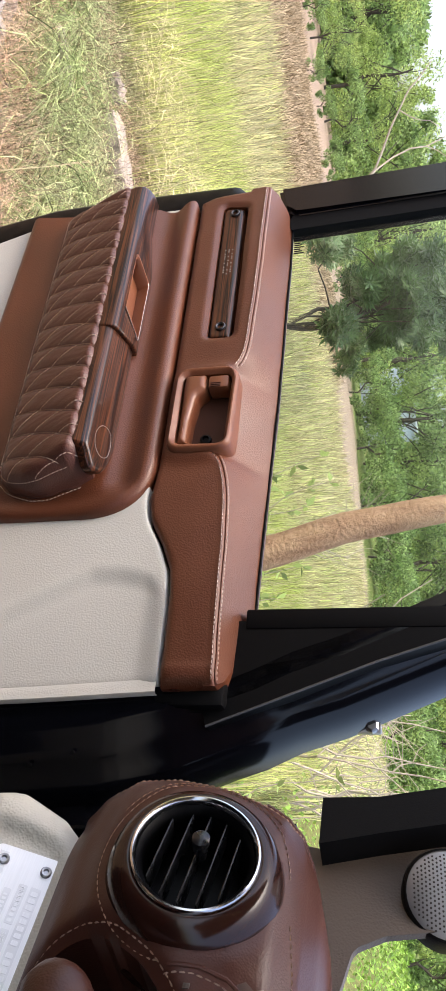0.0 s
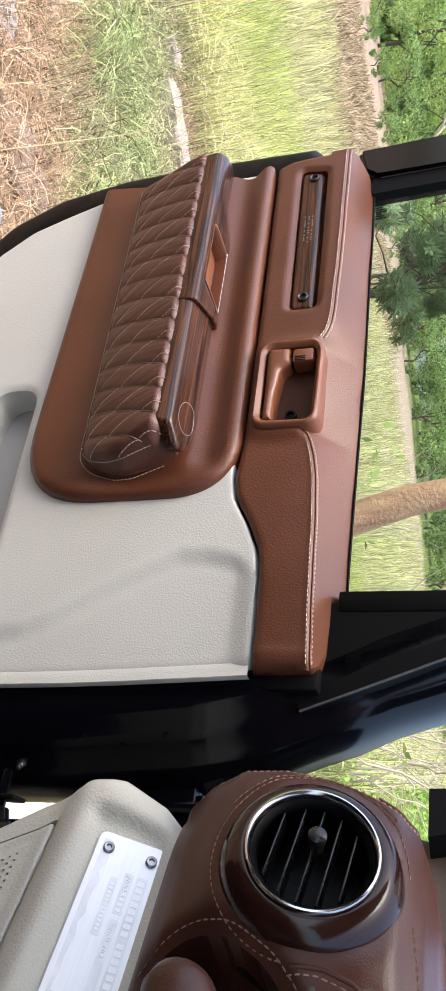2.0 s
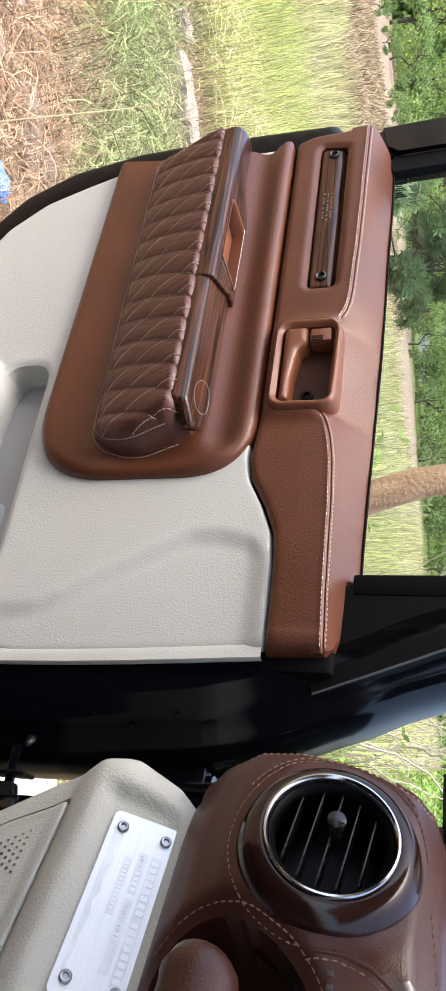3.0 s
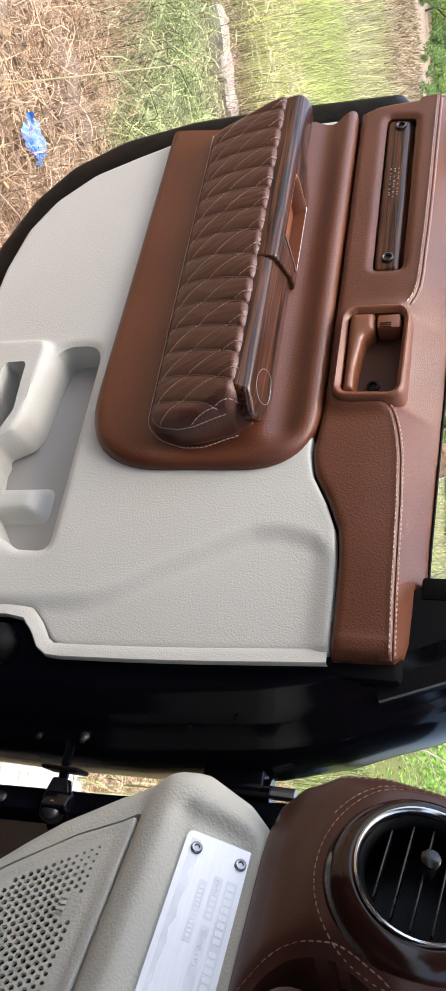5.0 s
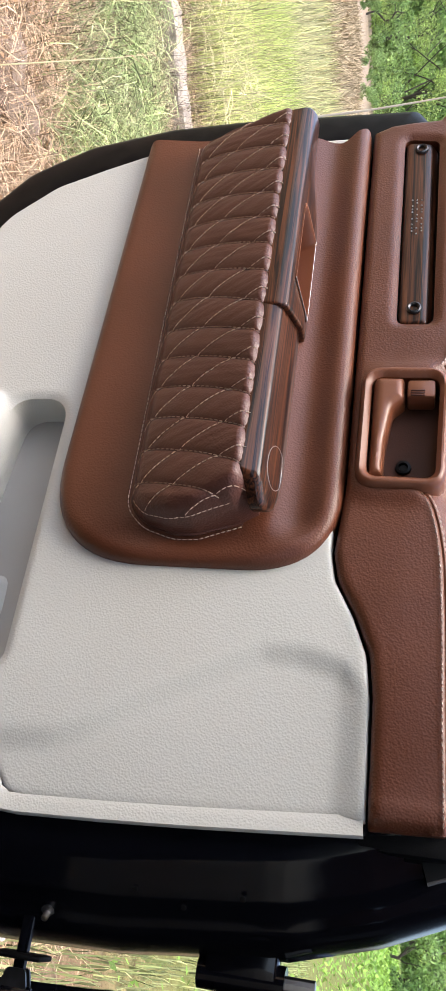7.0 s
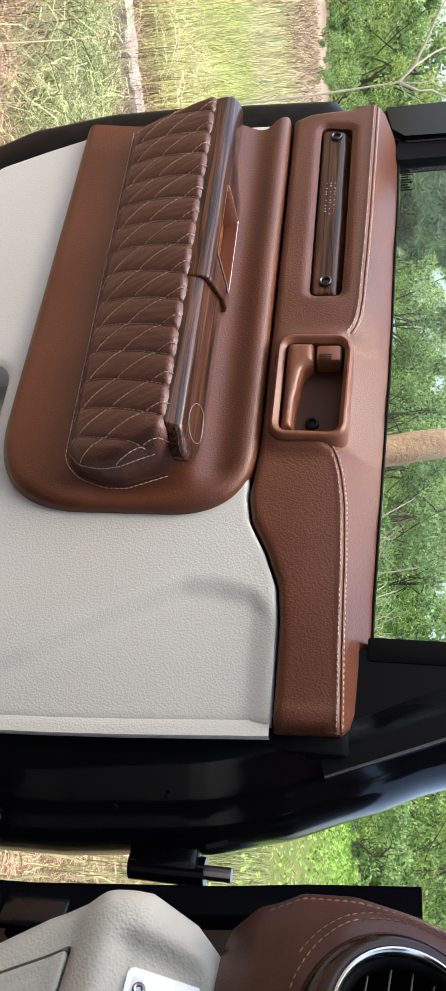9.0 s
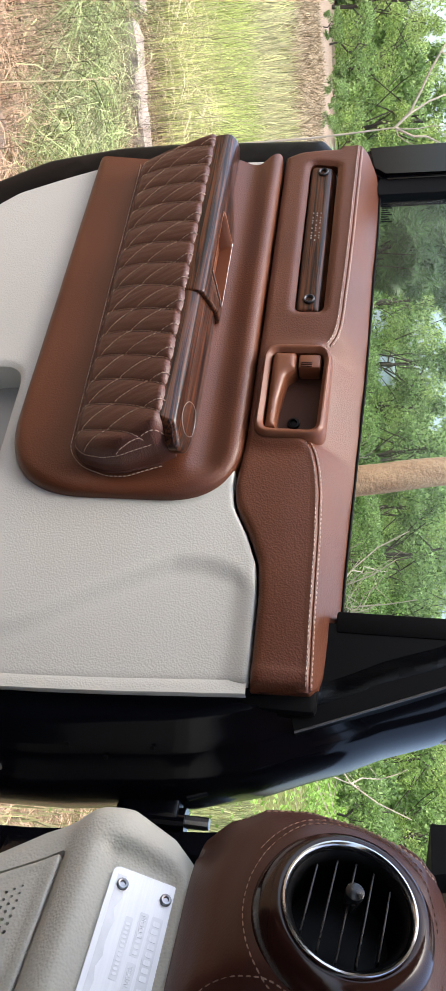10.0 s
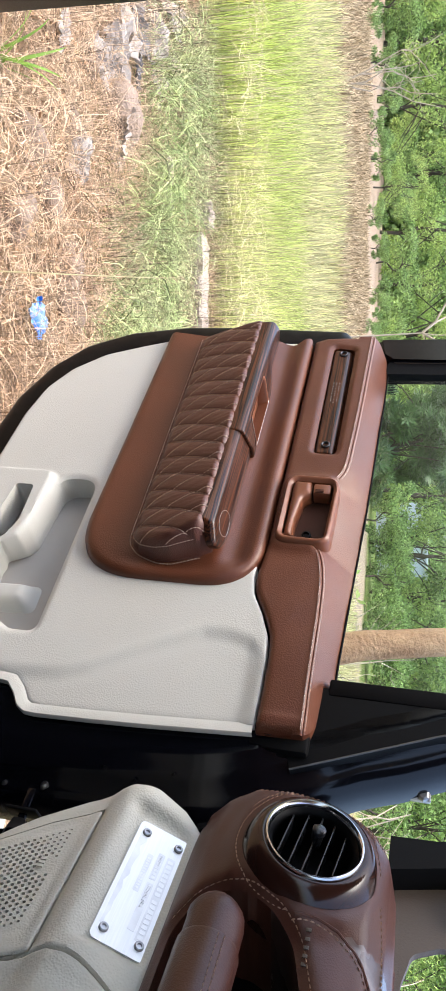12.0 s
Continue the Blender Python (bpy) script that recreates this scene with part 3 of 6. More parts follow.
rims = [[bm.verts.new(q) for q in cup_ring(k, drop)] for k, drop in ((1.05, 0.0005), (1.04, -0.0014), (0.99, -0.0014), (0.95, 0.001), (0.92, 0.017))]
for a, b in zip(rims, rims[1:]):
    for i in range(len(CUP)):
        j = (i + 1) % len(CUP)
        bm.faces.new((a[i], a[j], b[j], b[i]))
bm.faces.new(rims[-1])
cup = part("pull_cup", bm, TAN, cap_rear, "tan plastic pull cup")
bm = bmesh.new()
sweep(bm, cup_ring(1.04, -0.0012)[9:26], 0.0006, 6)
part("cup_trim", bm, TRIMMETAL, cup, "thin bright metal edge")
bm = bmesh.new()
ring = np.array([(-0.292 + 0.0215 * math.cos(a), -0.0395 + 0.0145 * math.sin(a)) for a in np.linspace(0, 2 * math.pi, 37)[:-1]])
sweep(bm, [tuple(q) for q in cap_place(FRONT, 1.3)(ring, np.full(len(ring), 1.0))], 0.0004, 6, closed=True)
part("emblem_ring", bm, TRIMMETAL, cap_front, "thin metal ring inlaid in the wood")

# upper pad below the window, its top face turning back to the glass
UPPER = fillet([(-0.774, -0.033, 0.004), (-0.784, -0.012, 0.015), (-0.787, 0.03, 0.02), (-0.791, 0.074, 0.0), (-0.797, 0.092, 0.01), (-0.786, 0.118, 0.012), (-0.757, 0.127, 0.0), (-0.104, 0.127, 0.0), (-0.084, 0.100, 0.006), (-0.032, 0.093, 0.008), (-0.016, 0.080, 0.012), (-0.008, 0.060, 0.008), (-0.006, 0.001, 0.002), (-0.105, -0.000, 0.02), (-0.140, -0.004, 0.03), (-0.172, -0.017, 0.03), (-0.205, -0.035, 0.03), (-0.232, -0.0405, 0.02), (-0.30, -0.034, 0.03)])
STRIP_HOLE = fillet([(-0.759, 0.0035, 0.010), (-0.485, 0.0035, 0.010), (-0.483, 0.040, 0.010), (-0.752, 0.0425, 0.010)])
BEZEL = fillet([(-0.424, -0.026, 0.022), (-0.292, -0.027, 0.020), (-0.290, 0.051, 0.020), (-0.422, 0.054, 0.022)])


BACK_EDGE = ([-0.80, -0.675, -0.60, -0.41, -0.286, -0.15, 0.0], [0.0985, 0.0985, 0.0965, 0.0930, 0.0880, 0.0830, 0.0800])


def seam_at(x):
    """Height of the crest seam: it dives to the handle frame from both sides."""
    x = np.asarray(x, float)
    total = 0
    for o in np.linspace(-0.004, 0.004, 7):
        rear = np.interp(x + o, [-0.79, -0.70, -0.61, -0.54, -0.475, -0.455, -0.440, -0.430, -0.420], [0.0720, 0.0700, 0.0680, 0.0658, 0.0630, 0.0612, 0.0575, 0.0520, 0.0450])
        fore = np.interp(x + o, [-0.293, -0.286, -0.274, -0.257, -0.24, -0.224, -0.17, -0.08, -0.016], [0.0330, 0.0400, 0.0450, 0.0495, 0.0522, 0.0542, 0.0565, 0.0580, 0.0600])
        blend = smooth(x, -0.420, -0.294)
        total = total + (rear * (1 - blend) + fore * blend) / 7
    return total


def upper_place(p, d):
    """Front face up to the crest seam, then the top face running back to the glass."""
    x, s = p[:, 0], p[:, 1]
    crest = seam_at(x)
    # height along the bend, rounded over a few millimetres on both sides of the seam
    over = 0.5 * ((s - crest) + np.sqrt((s - crest) ** 2 + 0.0034 ** 2))
    share = over / np.maximum(0.127 - crest, 0.02)
    y = -0.0042 + 0.0622 * share
    z = s - over + (np.interp(x, *BACK_EDGE) - crest) * share
    y = y - 0.0016 * np.sin(np.pi * np.clip(share, 0, 1)) + 0.0015 * np.clip((0.02 - s) / 0.05, 0, 1)
    tuck = np.where(s < 0.045, 0.008 * (1 - np.sqrt(np.clip(1 - (1 - np.minimum(d / 0.009, 1)) ** 2, 0, 1))), 0)
    end = smooth(x, -0.020, -0.006) ** 2 * 0.006 - 0.0012 * np.exp(-((x + 0.024) / 0.005) ** 2)
    strip = distance_to(p, STRIP_HOLE)
    y = y + tuck + end + 0.0045 * np.exp(-(strip / 0.0045) ** 2)
    bez = distance_to(p, BEZEL)
    y = y - 0.005 * np.exp(-(bez / 0.011) ** 2) * smooth(s, crest + 0.002, crest - 0.010)
    clear = np.where((x > -0.428) & (x < -0.291), 0.0, 1.0)
    groove = 0.0016 * np.exp(-((s - crest) / 0.0016) ** 2) - 0.0007 * np.exp(-((np.abs(s - crest) - 0.0035) / 0.002) ** 2)
    y = y + groove * clear
    y = y + 0.0007 * np.sin(x * 31 + 1.0) * smooth(s, 0.0, 0.04) + 0.0004 * np.sin(x * 83 + s * 60)
    return np.stack([x, y, z], 1)


FOLD_X = np.linspace(-0.789, -0.010, 320)
FOLD_ROWS = [np.stack([FOLD_X, seam_at(FOLD_X) + off], 1) for off in (-0.0062, -0.0042, -0.0026, -0.0012, 0.0, 0.0012, 0.0026, 0.0042, 0.0062)]
upper = part("upper_pad", relief("upper_pad", UPPER, upper_place, 0.0036, (STRIP_HOLE, BEZEL), edge=0.009, skirt=0.016, hole_skirt=0.012, folds=FOLD_ROWS), LEATHER, door, "brown leather pad under the window", 50)


def on_upper(x, s):
    return tuple(upper_place(np.array([[x, s]]), np.array([0.1]))[0])


for lo, hi in ((-0.788, -0.427), (-0.289, -0.010)):
    xs, rows = np.linspace(lo, hi, 120), []
    for off, facing in ((-0.0036, (0, -0.95, 0.3)), (0.0052, (0, -0.45, 0.89))):
        rows.append(stitches([(x, float(seam_at(x)) + off) for x in xs], on_upper, facing, 0.0037, 0.0016, 0.00062))
    bm = bmesh.new()
    sweep(bm, [Vector(on_upper(x, float(seam_at(x)))) + Vector((0, 0.0006, -0.0004)) for x in np.linspace(lo, hi, 110)], 0.0007, 6)
    part("seam_welt", bm, QUILT, upper)
    part("seam_stitching", joined(rows, "seam_stitching"), THREAD_PALE, upper, "double row of pale thread")

# wooden insert with two screws and a dotted emblem
STRIP = fillet([(-0.757, 0.005, 0.009), (-0.487, 0.005, 0.009), (-0.485, 0.0385, 0.009), (-0.751, 0.041, 0.009)])
strip = part("wood_insert", relief("wood_insert", STRIP, lambda p, d: np.stack([p[:, 0], 0.0015 + 0.004 * (1 - np.sqrt(np.clip(1 - (1 - np.minimum(d / 0.006, 1)) ** 2, 0, 1))) + 0.009 * smooth(p[:, 1], 0.029, 0.041) ** 1.5, p[:, 1]], 1), 0.004, edge=0.006, skirt=0.01), WOOD, door, "glossy dark wood insert strip")
for x, z in ((-0.741, 0.0225), (-0.506, 0.0205)):
    bm = bmesh.new()
    turned(bm, [(0.0075, 0.0), (0.0072, 0.0022), (0.0058, 0.003), (0.0042, 0.0018), (0.0040, -0.002), (0.0, -0.002)], Matrix.Translation((x, 0.0012, z)) @ pose(0, 0, 0, 90), 20)
    screw = part("screw", bm, DARKSTEEL, strip, "dark socket screw")
bm = bmesh.new()
for k in range(4):
    for i, j in ((0, 0), (0, 1), (0, 2), (1, 0), (1, 2), (2, 1)) if k % 2 else ((0, 0), (0, 1), (0, 2), (1, 1), (2, 0), (2, 2)):
        bmesh.ops.create_icosphere(bm, subdivisions=1, radius=0.0011, matrix=Matrix.Translation((-0.660 + 0.014 * k + 0.0042 * i, 0.0012, 0.0145 + 0.005 * j)))
part("dotted_emblem", bm, STEEL, strip)

# inner handle: frame, hollow, lever and lock tab
INNER = fillet([(-0.4125, -0.0155, 0.012), (-0.3035, -0.0165, 0.010), (-0.3015, 0.0425, 0.010), (-0.4105, 0.0455, 0.012)])
bezel = part("handle_frame", relief("handle_frame", BEZEL, lambda p, d: np.stack([p[:, 0], -0.016 + 0.010 * (1 - np.sqrt(np.clip(1 - (1 - np.minimum(d / 0.006, 1)) ** 2, 0, 1))) + 0.006 * np.exp(-(distance_to(p, INNER) / 0.003) ** 2), p[:, 1] + 0.003 * smooth(p[:, 1], 0.02, 0.055)], 1), 0.003, (INNER,), edge=0.006, skirt=0.030, hole_skirt=0.036), TAN, door, "tan plastic frame of the inner handle", 45)
bm = bmesh.new()
extruded(bm, fillet([(-0.416, -0.019, 0.012), (-0.300, -0.020, 0.01), (-0.298, 0.046, 0.01), (-0.414, 0.049, 0.012)]), 0.0125, 0.0165, xyz)
part("handle_hollow", bm, HOLLOW, door, "dark brown hollow behind the lever")
LEVER = fillet([(-0.412, -0.014, 0.008), (-0.411, 0.0145, 0.003), (-0.388, 0.0155, 0.006), (-0.378, 0.0045, 0.012), (-0.340, -0.001, 0.02), (-0.306, -0.002, 0.002), (-0.3045, -0.0150, 0.003)])
part("lever", relief("lever", LEVER, lambda p, d: np.stack([p[:, 0], -0.012 + 0.010 * (1 - np.sqrt(np.clip(1 - (1 - np.minimum(d / 0.008, 1)) ** 2, 0, 1))) - 0.003 * smooth(p[:, 0], -0.33, -0.41), p[:, 1]], 1), 0.003, edge=0.008, skirt=0.022), TAN, door, "tan plastic door lever", 45)
bm = bmesh.new()
box(bm, (-0.408, -0.012, 0.0175), (-0.388, 0.012, 0.0435), 0.003)
tab = part("lock_tab", bm, TAN, door)
bm = bmesh.new()
for k in range(3):
    box(bm, (-0.3955 + 0.0026 * k, -0.0132, 0.021), (-0.3943 + 0.0026 * k, -0.0115, 0.034), 0.0003)
part("tab_rib", bm, DASH, tab)
bm = bmesh.new()
turned(bm, [(0.0075, 0.0), (0.0070, 0.003), (0.0045, 0.0036), (0.0035, 0.001), (0.0, 0.001)], Matrix.Translation((-0.324, 0.0125, 0.016)) @ pose(0, 0, 0, 90), 20)
part("screw", bm, SATIN, door, "black socket screw in the handle hollow")

# metal shell of the door, folded round the trim
SHELL = fillet([(0.012, 0.070, 0.0), (-0.795, 0.070, 0.0), (-0.800, 0.050, 0.01), (-0.850, 0.020, 0.02), (-0.858, -0.20, 0.10), (-0.855, -0.30, 0.10), (-0.832, -0.415, 0.10), (-0.785, -0.498, 0.08), (-0.715, -0.552, 0.08), (-0.62, -0.586, 0.08), (-0.50, -0.597, 0.05), (-0.44, -0.598, 0), (0.05, -0.598, 0), (0.045, -0.20, 0.1)])


def shell_place(p, d):
    y = 0.018 + 0.030 * (1 - np.sqrt(np.clip(1 - (1 - np.minimum(d / 0.030, 1)) ** 2, 0, 1)))
    y = y + 0.040 * smooth(d, 0.075, 0.095)
    return np.stack([p[:, 0], y, p[:, 1]], 1)


part("door_shell", relief("door_shell", SHELL, shell_place, 0.02, edge=0.03, skirt=0.075), SATIN, door, "satin black door shell", 50)
# hinge face: a folded strip of sheet from the trim back to the outer skin
bm = bmesh.new()
FOLD = [(-0.02, 0.010), (0.012, 0.017), (0.030, 0.017), (0.040, 0.022), (0.050, 0.030), (0.057, 0.033), (0.066, 0.040), (0.074, 0.052), (0.082, 0.056), (0.092, 0.064), (0.099, 0.078), (0.104, 0.094), (0.104, 0.125), (-0.02, 0.125)]
heights = [-0.60, -0.52, -0.44, -0.38, -0.33, -0.28, -0.24, -0.20, -0.16, -0.13, -0.095, -0.075, -0.06, -0.045, -0.03, -0.015, 0.0, 0.012, 0.025, 0.04, 0.05, 0.06, 0.093, 0.13, 0.18, 0.25, 0.34, 0.44, 0.53]
RAKE = ([-0.2, -0.06, 0.012, 0.06, 0.093, 0.115, 0.18, 0.25, 0.30, 0.44, 0.60], [0.0, 0.012, 0.032, 0.052, 0.064, 0.077, 0.100, 0.131, 0.153, 0.217, 0.29])
rings = []
for z in heights:
    rake = float(np.interp(z, *RAKE))
    grow = 1.0 + 0.06 * float(smooth(np.array([z]), -0.10, -0.36)[0])
    free = float(smooth(np.array([z]), 0.03, 0.10)[0])
    row = []
    for x, y in FOLD:
        part_rake = float(smooth(np.array([x]), -0.02, 0.05)[0])
        row.append(bm.verts.new((max(x, 0.028 * free - 0.02 * (1 - free)) * grow - rake * (part_rake + (1 - part_rake) * free), max(y, 0.020 * free, 0.030 * float(smooth(np.array([z]), 0.015, 0.060)[0]) if x < 0.05 else 0.0), z)))
    rings.append(row)
for a, b in zip(rings, rings[1:]):
    for k in range(len(FOLD)):
        j = (k + 1) % len(FOLD)
        bm.faces.new((a[k], a[j], b[j], b[k]))
bm.faces.new(rings[0])
bm.faces.new(rings[-1][::-1])
hinge_face = part("hinge_face", bm, PAINT, door, "black painted hinge edge of the door", 42)
for x, y, z in ((0.081, 0.057, -0.259), (0.082, 0.060, -0.313)):
    bm = bmesh.new()
    turned(bm, [(0.006, 0.0), (0.006, 0.003), (0.003, 0.004), (0.003, 0.010), (0.0, 0.011)], Matrix.Translation((x, y, z)) @ pose(0, 0, 0, 90, 0, 45), 12)
    part("stud", bm, STEEL, hinge_face)
for x, y, z in ((0.052, 0.0325, -0.092), (0.056, 0.0335, -0.18), (0.064, 0.040, -0.14)):
    bm = bmesh.new()
    turned(bm, [(0.0026, 0.0), (0.0022, 0.001), (0.0, 0.001)], Matrix.Translation((x, y - 0.001, z)) @ pose(0, 0, 0, 90, 0, 30), 10)
    part("plug", bm, RUBBER, hinge_face)

# black sail panel in the front corner of the window, and the window frame
bm = bmesh.new()
extruded(bm, [(-0.090, 0.0700), (-0.034, 0.0660), (-0.016, 0.060), (-0.010, 0.045), (0.004, 0.040), (0.024, 0.046), (0.008, 0.087), (-0.018, 0.152), (-0.044, 0.217), (-0.067, 0.285), (-0.088, 0.36)], 0.030, 0.062, xyz)
sail = part("sail_panel", bm, SATIN, door, "black plastic corner panel of the window")
bm = bmesh.new()
box(bm, (-0.1035, 0.028, 0.0795), (-0.0800, 0.070, 0.46), 0.003)
# added black block covers the bright reflection past the pad's end
bm2 = bmesh.new()
box(bm2, (-0.036, 0.016, -0.010), (0.008, 0.046, 0.066), 0.006)
part("end_filler", bm2, RUBBER, door, "black filler block added at the end of the pad")
# grey bead stands in for light reflected along the panel's edge
bm2 = bmesh.new()
sweep(bm2, [(-0.088, 0.0295, 0.36), (-0.067, 0.0295, 0.285), (-0.044, 0.0295, 0.217), (-0.018, 0.0295, 0.152), (0.008, 0.0295, 0.087), (0.024, 0.0300, 0.046)], 0.0013, 8)
part("edge_highlight", bm2, material("grey painted edge highlight", (0.06, 0.06, 0.065), 0.35, second=(0.05, 0.05, 0.055), spots=30), sail, "thin grey bead painted as the corner panel's highlight")
part("glass_run", bm, RUBBER, door, "black rubber run of the window glass")
bm = bmesh.new()
UPRIGHT = [(-0.851, 0.075), (-0.857, 0.34), (-0.862, 0.50), (-0.795, 0.50), (-0.790, 0.34), (-0.782, 0.105), (-0.80, 0.085)]
extruded(bm, UPRIGHT, 0.045, 0.085, xyz)
bmesh.ops.bevel(bm, geom=list(bm.edges), offset=0.006, segments=2, affect="EDGES")
part("window_post", bm, PAINT, door, "black window post at the latch side")
bm = bmesh.new()
extruded(bm, [(-0.793, 0.102), (-0.801, 0.34), (-0.806, 0.50), (-0.765, 0.50), (-0.760, 0.34), (-0.752, 0.099), (-0.770, 0.094)], 0.052, 0.075, xyz)
part("window_seal", bm, RUBBER, door, "black rubber window seal")
bm = bmesh.new()
box(bm, (-0.86, 0.035, 0.478), (-0.10, 0.09, 0.53), 0.01)
part("window_header", bm, PAINT, door, "black top rail of the window frame")
bm = bmesh.new()
box(bm, (-0.775, 0.0595, 0.05), (-0.108, 0.0635, 0.49))
pane = part("window_pane", bm, GLASS, door, "slightly green tinted door glass")
pane.visible_shadow = False
bm = bmesh.new()
sweep(bm, [(x, 0.0578, float(np.interp(x, *BACK_EDGE)) + 0.0012) for x in np.linspace(-0.765, -0.100, 30)], 0.0016, 6)
part("waist_seal", bm, RUBBER, door, "thin black rubber seal along the glass")
bm = bmesh.new()
for k in range(9):
    box(bm, (-0.742 + 0.0045 * k, 0.0585, 0.103), (-0.7402 + 0.0045 * k, 0.0592, 0.112 + 0.003 * (k % 3)))
part("glass_marking", bm, RUBBER, pane, "small dark printed bars on the glass")

# small zinc bracket behind the hinge edge, at the mirror foot
bm = bmesh.new()
box(bm, (-0.012, 0.119, 0.150), (0.000, 0.127, 0.214), 0.002)
turned(bm, [(0.0075, 0.0), (0.0075, 0.007), (0.005, 0.009), (0.0, 0.009)], Matrix.Translation((-0.006, 0.120, 0.205)) @ pose(0, 0, 0, 90), 6)
part("mirror_bracket", bm, STEEL, door, "small bright zinc bracket of the mirror foot")

# hinges, check strap and a ribbed stand-in for webbing between the door and the body
for z in (-0.098, -0.47):
    hinge = part("hinge", sweep(bmesh.new(), [(0.108, 0.098, z - 0.036), (0.108, 0.098, z + 0.036)], 0.013, 16), PAINT, door, "black painted door hinge barrel", 40)
    bm = bmesh.new()
    box(bm, (0.085, 0.085, z - 0.030), (0.109, 0.108, z + 0.030), 0.003)
    part("hinge_leaf", bm, PAINT, hinge)
    bm = sweep(bmesh.new(), [(0.108, 0.098, z + 0.036), (0.108, 0.098, z + 0.060)], 0.0065, 10)
    part("hinge_pin", bm, STEEL, hinge)
bm = bmesh.new()
box(bm, (0.072, 0.0575, -0.281), (0.150, 0.0625, -0.270), 0.002)
strap = part("check_strap", bm, PAINT, door, "flat steel door check strap with a bolted fork")
bm = bmesh.new()
box(bm, (0.1150, 0.046, -0.297), (0.1195, 0.074, -0.254), 0.002)
part("stop_plate", bm, RUBBER, strap, "black stop plate")
FORK = fillet([(0.126, -0.284, 0.004), (0.126, -0.268, 0.004), (0.146, -0.262, 0.012), (0.166, -0.262, 0.013), (0.172, -0.276, 0.012), (0.166, -0.291, 0.013), (0.146, -0.291, 0.012)], 6)
for y in (0.0545, 0.0632):
    bm = extruded(bmesh.new(), FORK, y, y + 0.0024, xyz)
    part("fork_plate", bm, DARKSTEEL, strap, "worn dark steel fork plate")
bm = bmesh.new()
turned(bm, [(0.0095, 0.0), (0.0095, 0.004), (0.0075, 0.0055), (0.0, 0.006)], Matrix.Translation((0.157, 0.0545, -0.2765)) @ pose(0, 0, 0, 90), 18)
part("fork_bolt", bm, STEEL, strap, "worn steel bolt head")
# ribbed tube takes the place of a black webbing strap
bm = bmesh.new()
line = [(0.006 - 0.004 * math.sin(i * 0.12), 0.004 + 0.0004 * i, -0.342 - 0.0042 * i) for i in range(30)]
sweep(bm, line, 0.021, 16, [0.25, 0.62, 0.84, 0.95] + [1.0 + 0.10 * (1 if i % 2 == 0 else -0.8) for i in range(26)])
part("strap_stand_in", bm, RUBBER, door, "ribbed black tube standing in for a webbing strap", 60)

# ---- dashboard: x to the cabin's right, y forward, z up, from the middle of the air vent ----
dash = thing("dashboard", CAR, "brown leather wrapped dashboard end with an air vent", "dashboard")
LEFT_EDGE = [(-0.056, -0.117), (-0.066, -0.112), (-0.083, -0.094), (-0.092, -0.066), (-0.093, -0.030), (-0.088, 0.010), (-0.081, 0.045), (-0.072, 0.080), (-0.063, 0.125), (-0.057, 0.19)]
DASH_LOOP = fillet([(x, z, 0.03) for x, z in LEFT_EDGE] + [(0.75, 0.19), (0.75, -0.117)])
RECESS = fillet([(0.076, -0.104, 0.03), (0.050, -0.076, 0.03), (0.052, -0.048, 0.04), (0.066, -0.022, 0.05), (0.084, -0.004, 0.05), (0.13, 0.010, 0.05), (0.36, 0.012, 0.04), (0.36, -0.104, 0.03)], 8)
FACE_SEAM = [(0.066, -0.006), (0.064, 0.012), (0.066, 0.028), (0.074, 0.044), (0.095, 0.062), (0.14, 0.080), (0.22, 0.090), (0.32, 0.092)]
D_S = [-0.12, -0.108, -0.090, -0.065, -0.035, 0.0, 0.03, 0.05, 0.075, 0.11, 0.20]
D_Y = [0.060, 0.044, 0.027, 0.015, 0.0135, 0.019, 0.028, 0.037, 0.056, 0.090, 0.180]
D_Z = [-0.1185, -0.110, -0.092, -0.065, -0.035, 0.0, 0.03, 0.0485, 0.0640, 0.0710, 0.0735]
LEFT_LINE = dense(fillet([(x, z, 0.03) for x, z in LEFT_EDGE])[: -1], 0.008, False)


def dash_place(p, d):
    y, z = np.interp(p[:, 1], D_S, D_Y), np.interp(p[:, 1], D_S, D_Z)
    e = distance_to(p, LEFT_LINE, False)
    fall = 1 - np.sqrt(np.clip(1 - (1 - np.minimum(e / 0.044, 1)) ** 2, 0, 1))
    turn = smooth(p[:, 1], 0.03, 0.10) * 1.45
    fall = fall * (0.25 + 0.75 * smooth(p[:, 1], -0.122, -0.075))
    y, z = y + 0.044 * fall * np.cos(turn), z - 0.022 * fall * np.sin(turn)
    r = np.hypot(p[:, 0], p[:, 1] + 0.002)
    y = y - 0.006 * smooth(r, 0.085, 0.062)
    hem = distance_to(p, RECESS)
    y = y + 0.007 * np.exp(-(hem / 0.008) ** 2)
    y = y + 0.0018 * np.exp(-(distance_to(p, FACE_SEAM, False) / 0.003) ** 2)
    return np.stack([p[:, 0], y, z], 1)


cover = part("dash_cover", relief("dash_cover", DASH_LOOP, dash_place, 0.0058, (RECESS, [(0.054 * math.cos(a), -0.002 + 0.054 * math.sin(a)) for a in np.linspace(0, 2 * math.pi, 41)[:-1]]), edge=0.006, skirt=0.14, hole_skirt=0.10), DASH, dash, "dark brown stitched leather cover", 55)


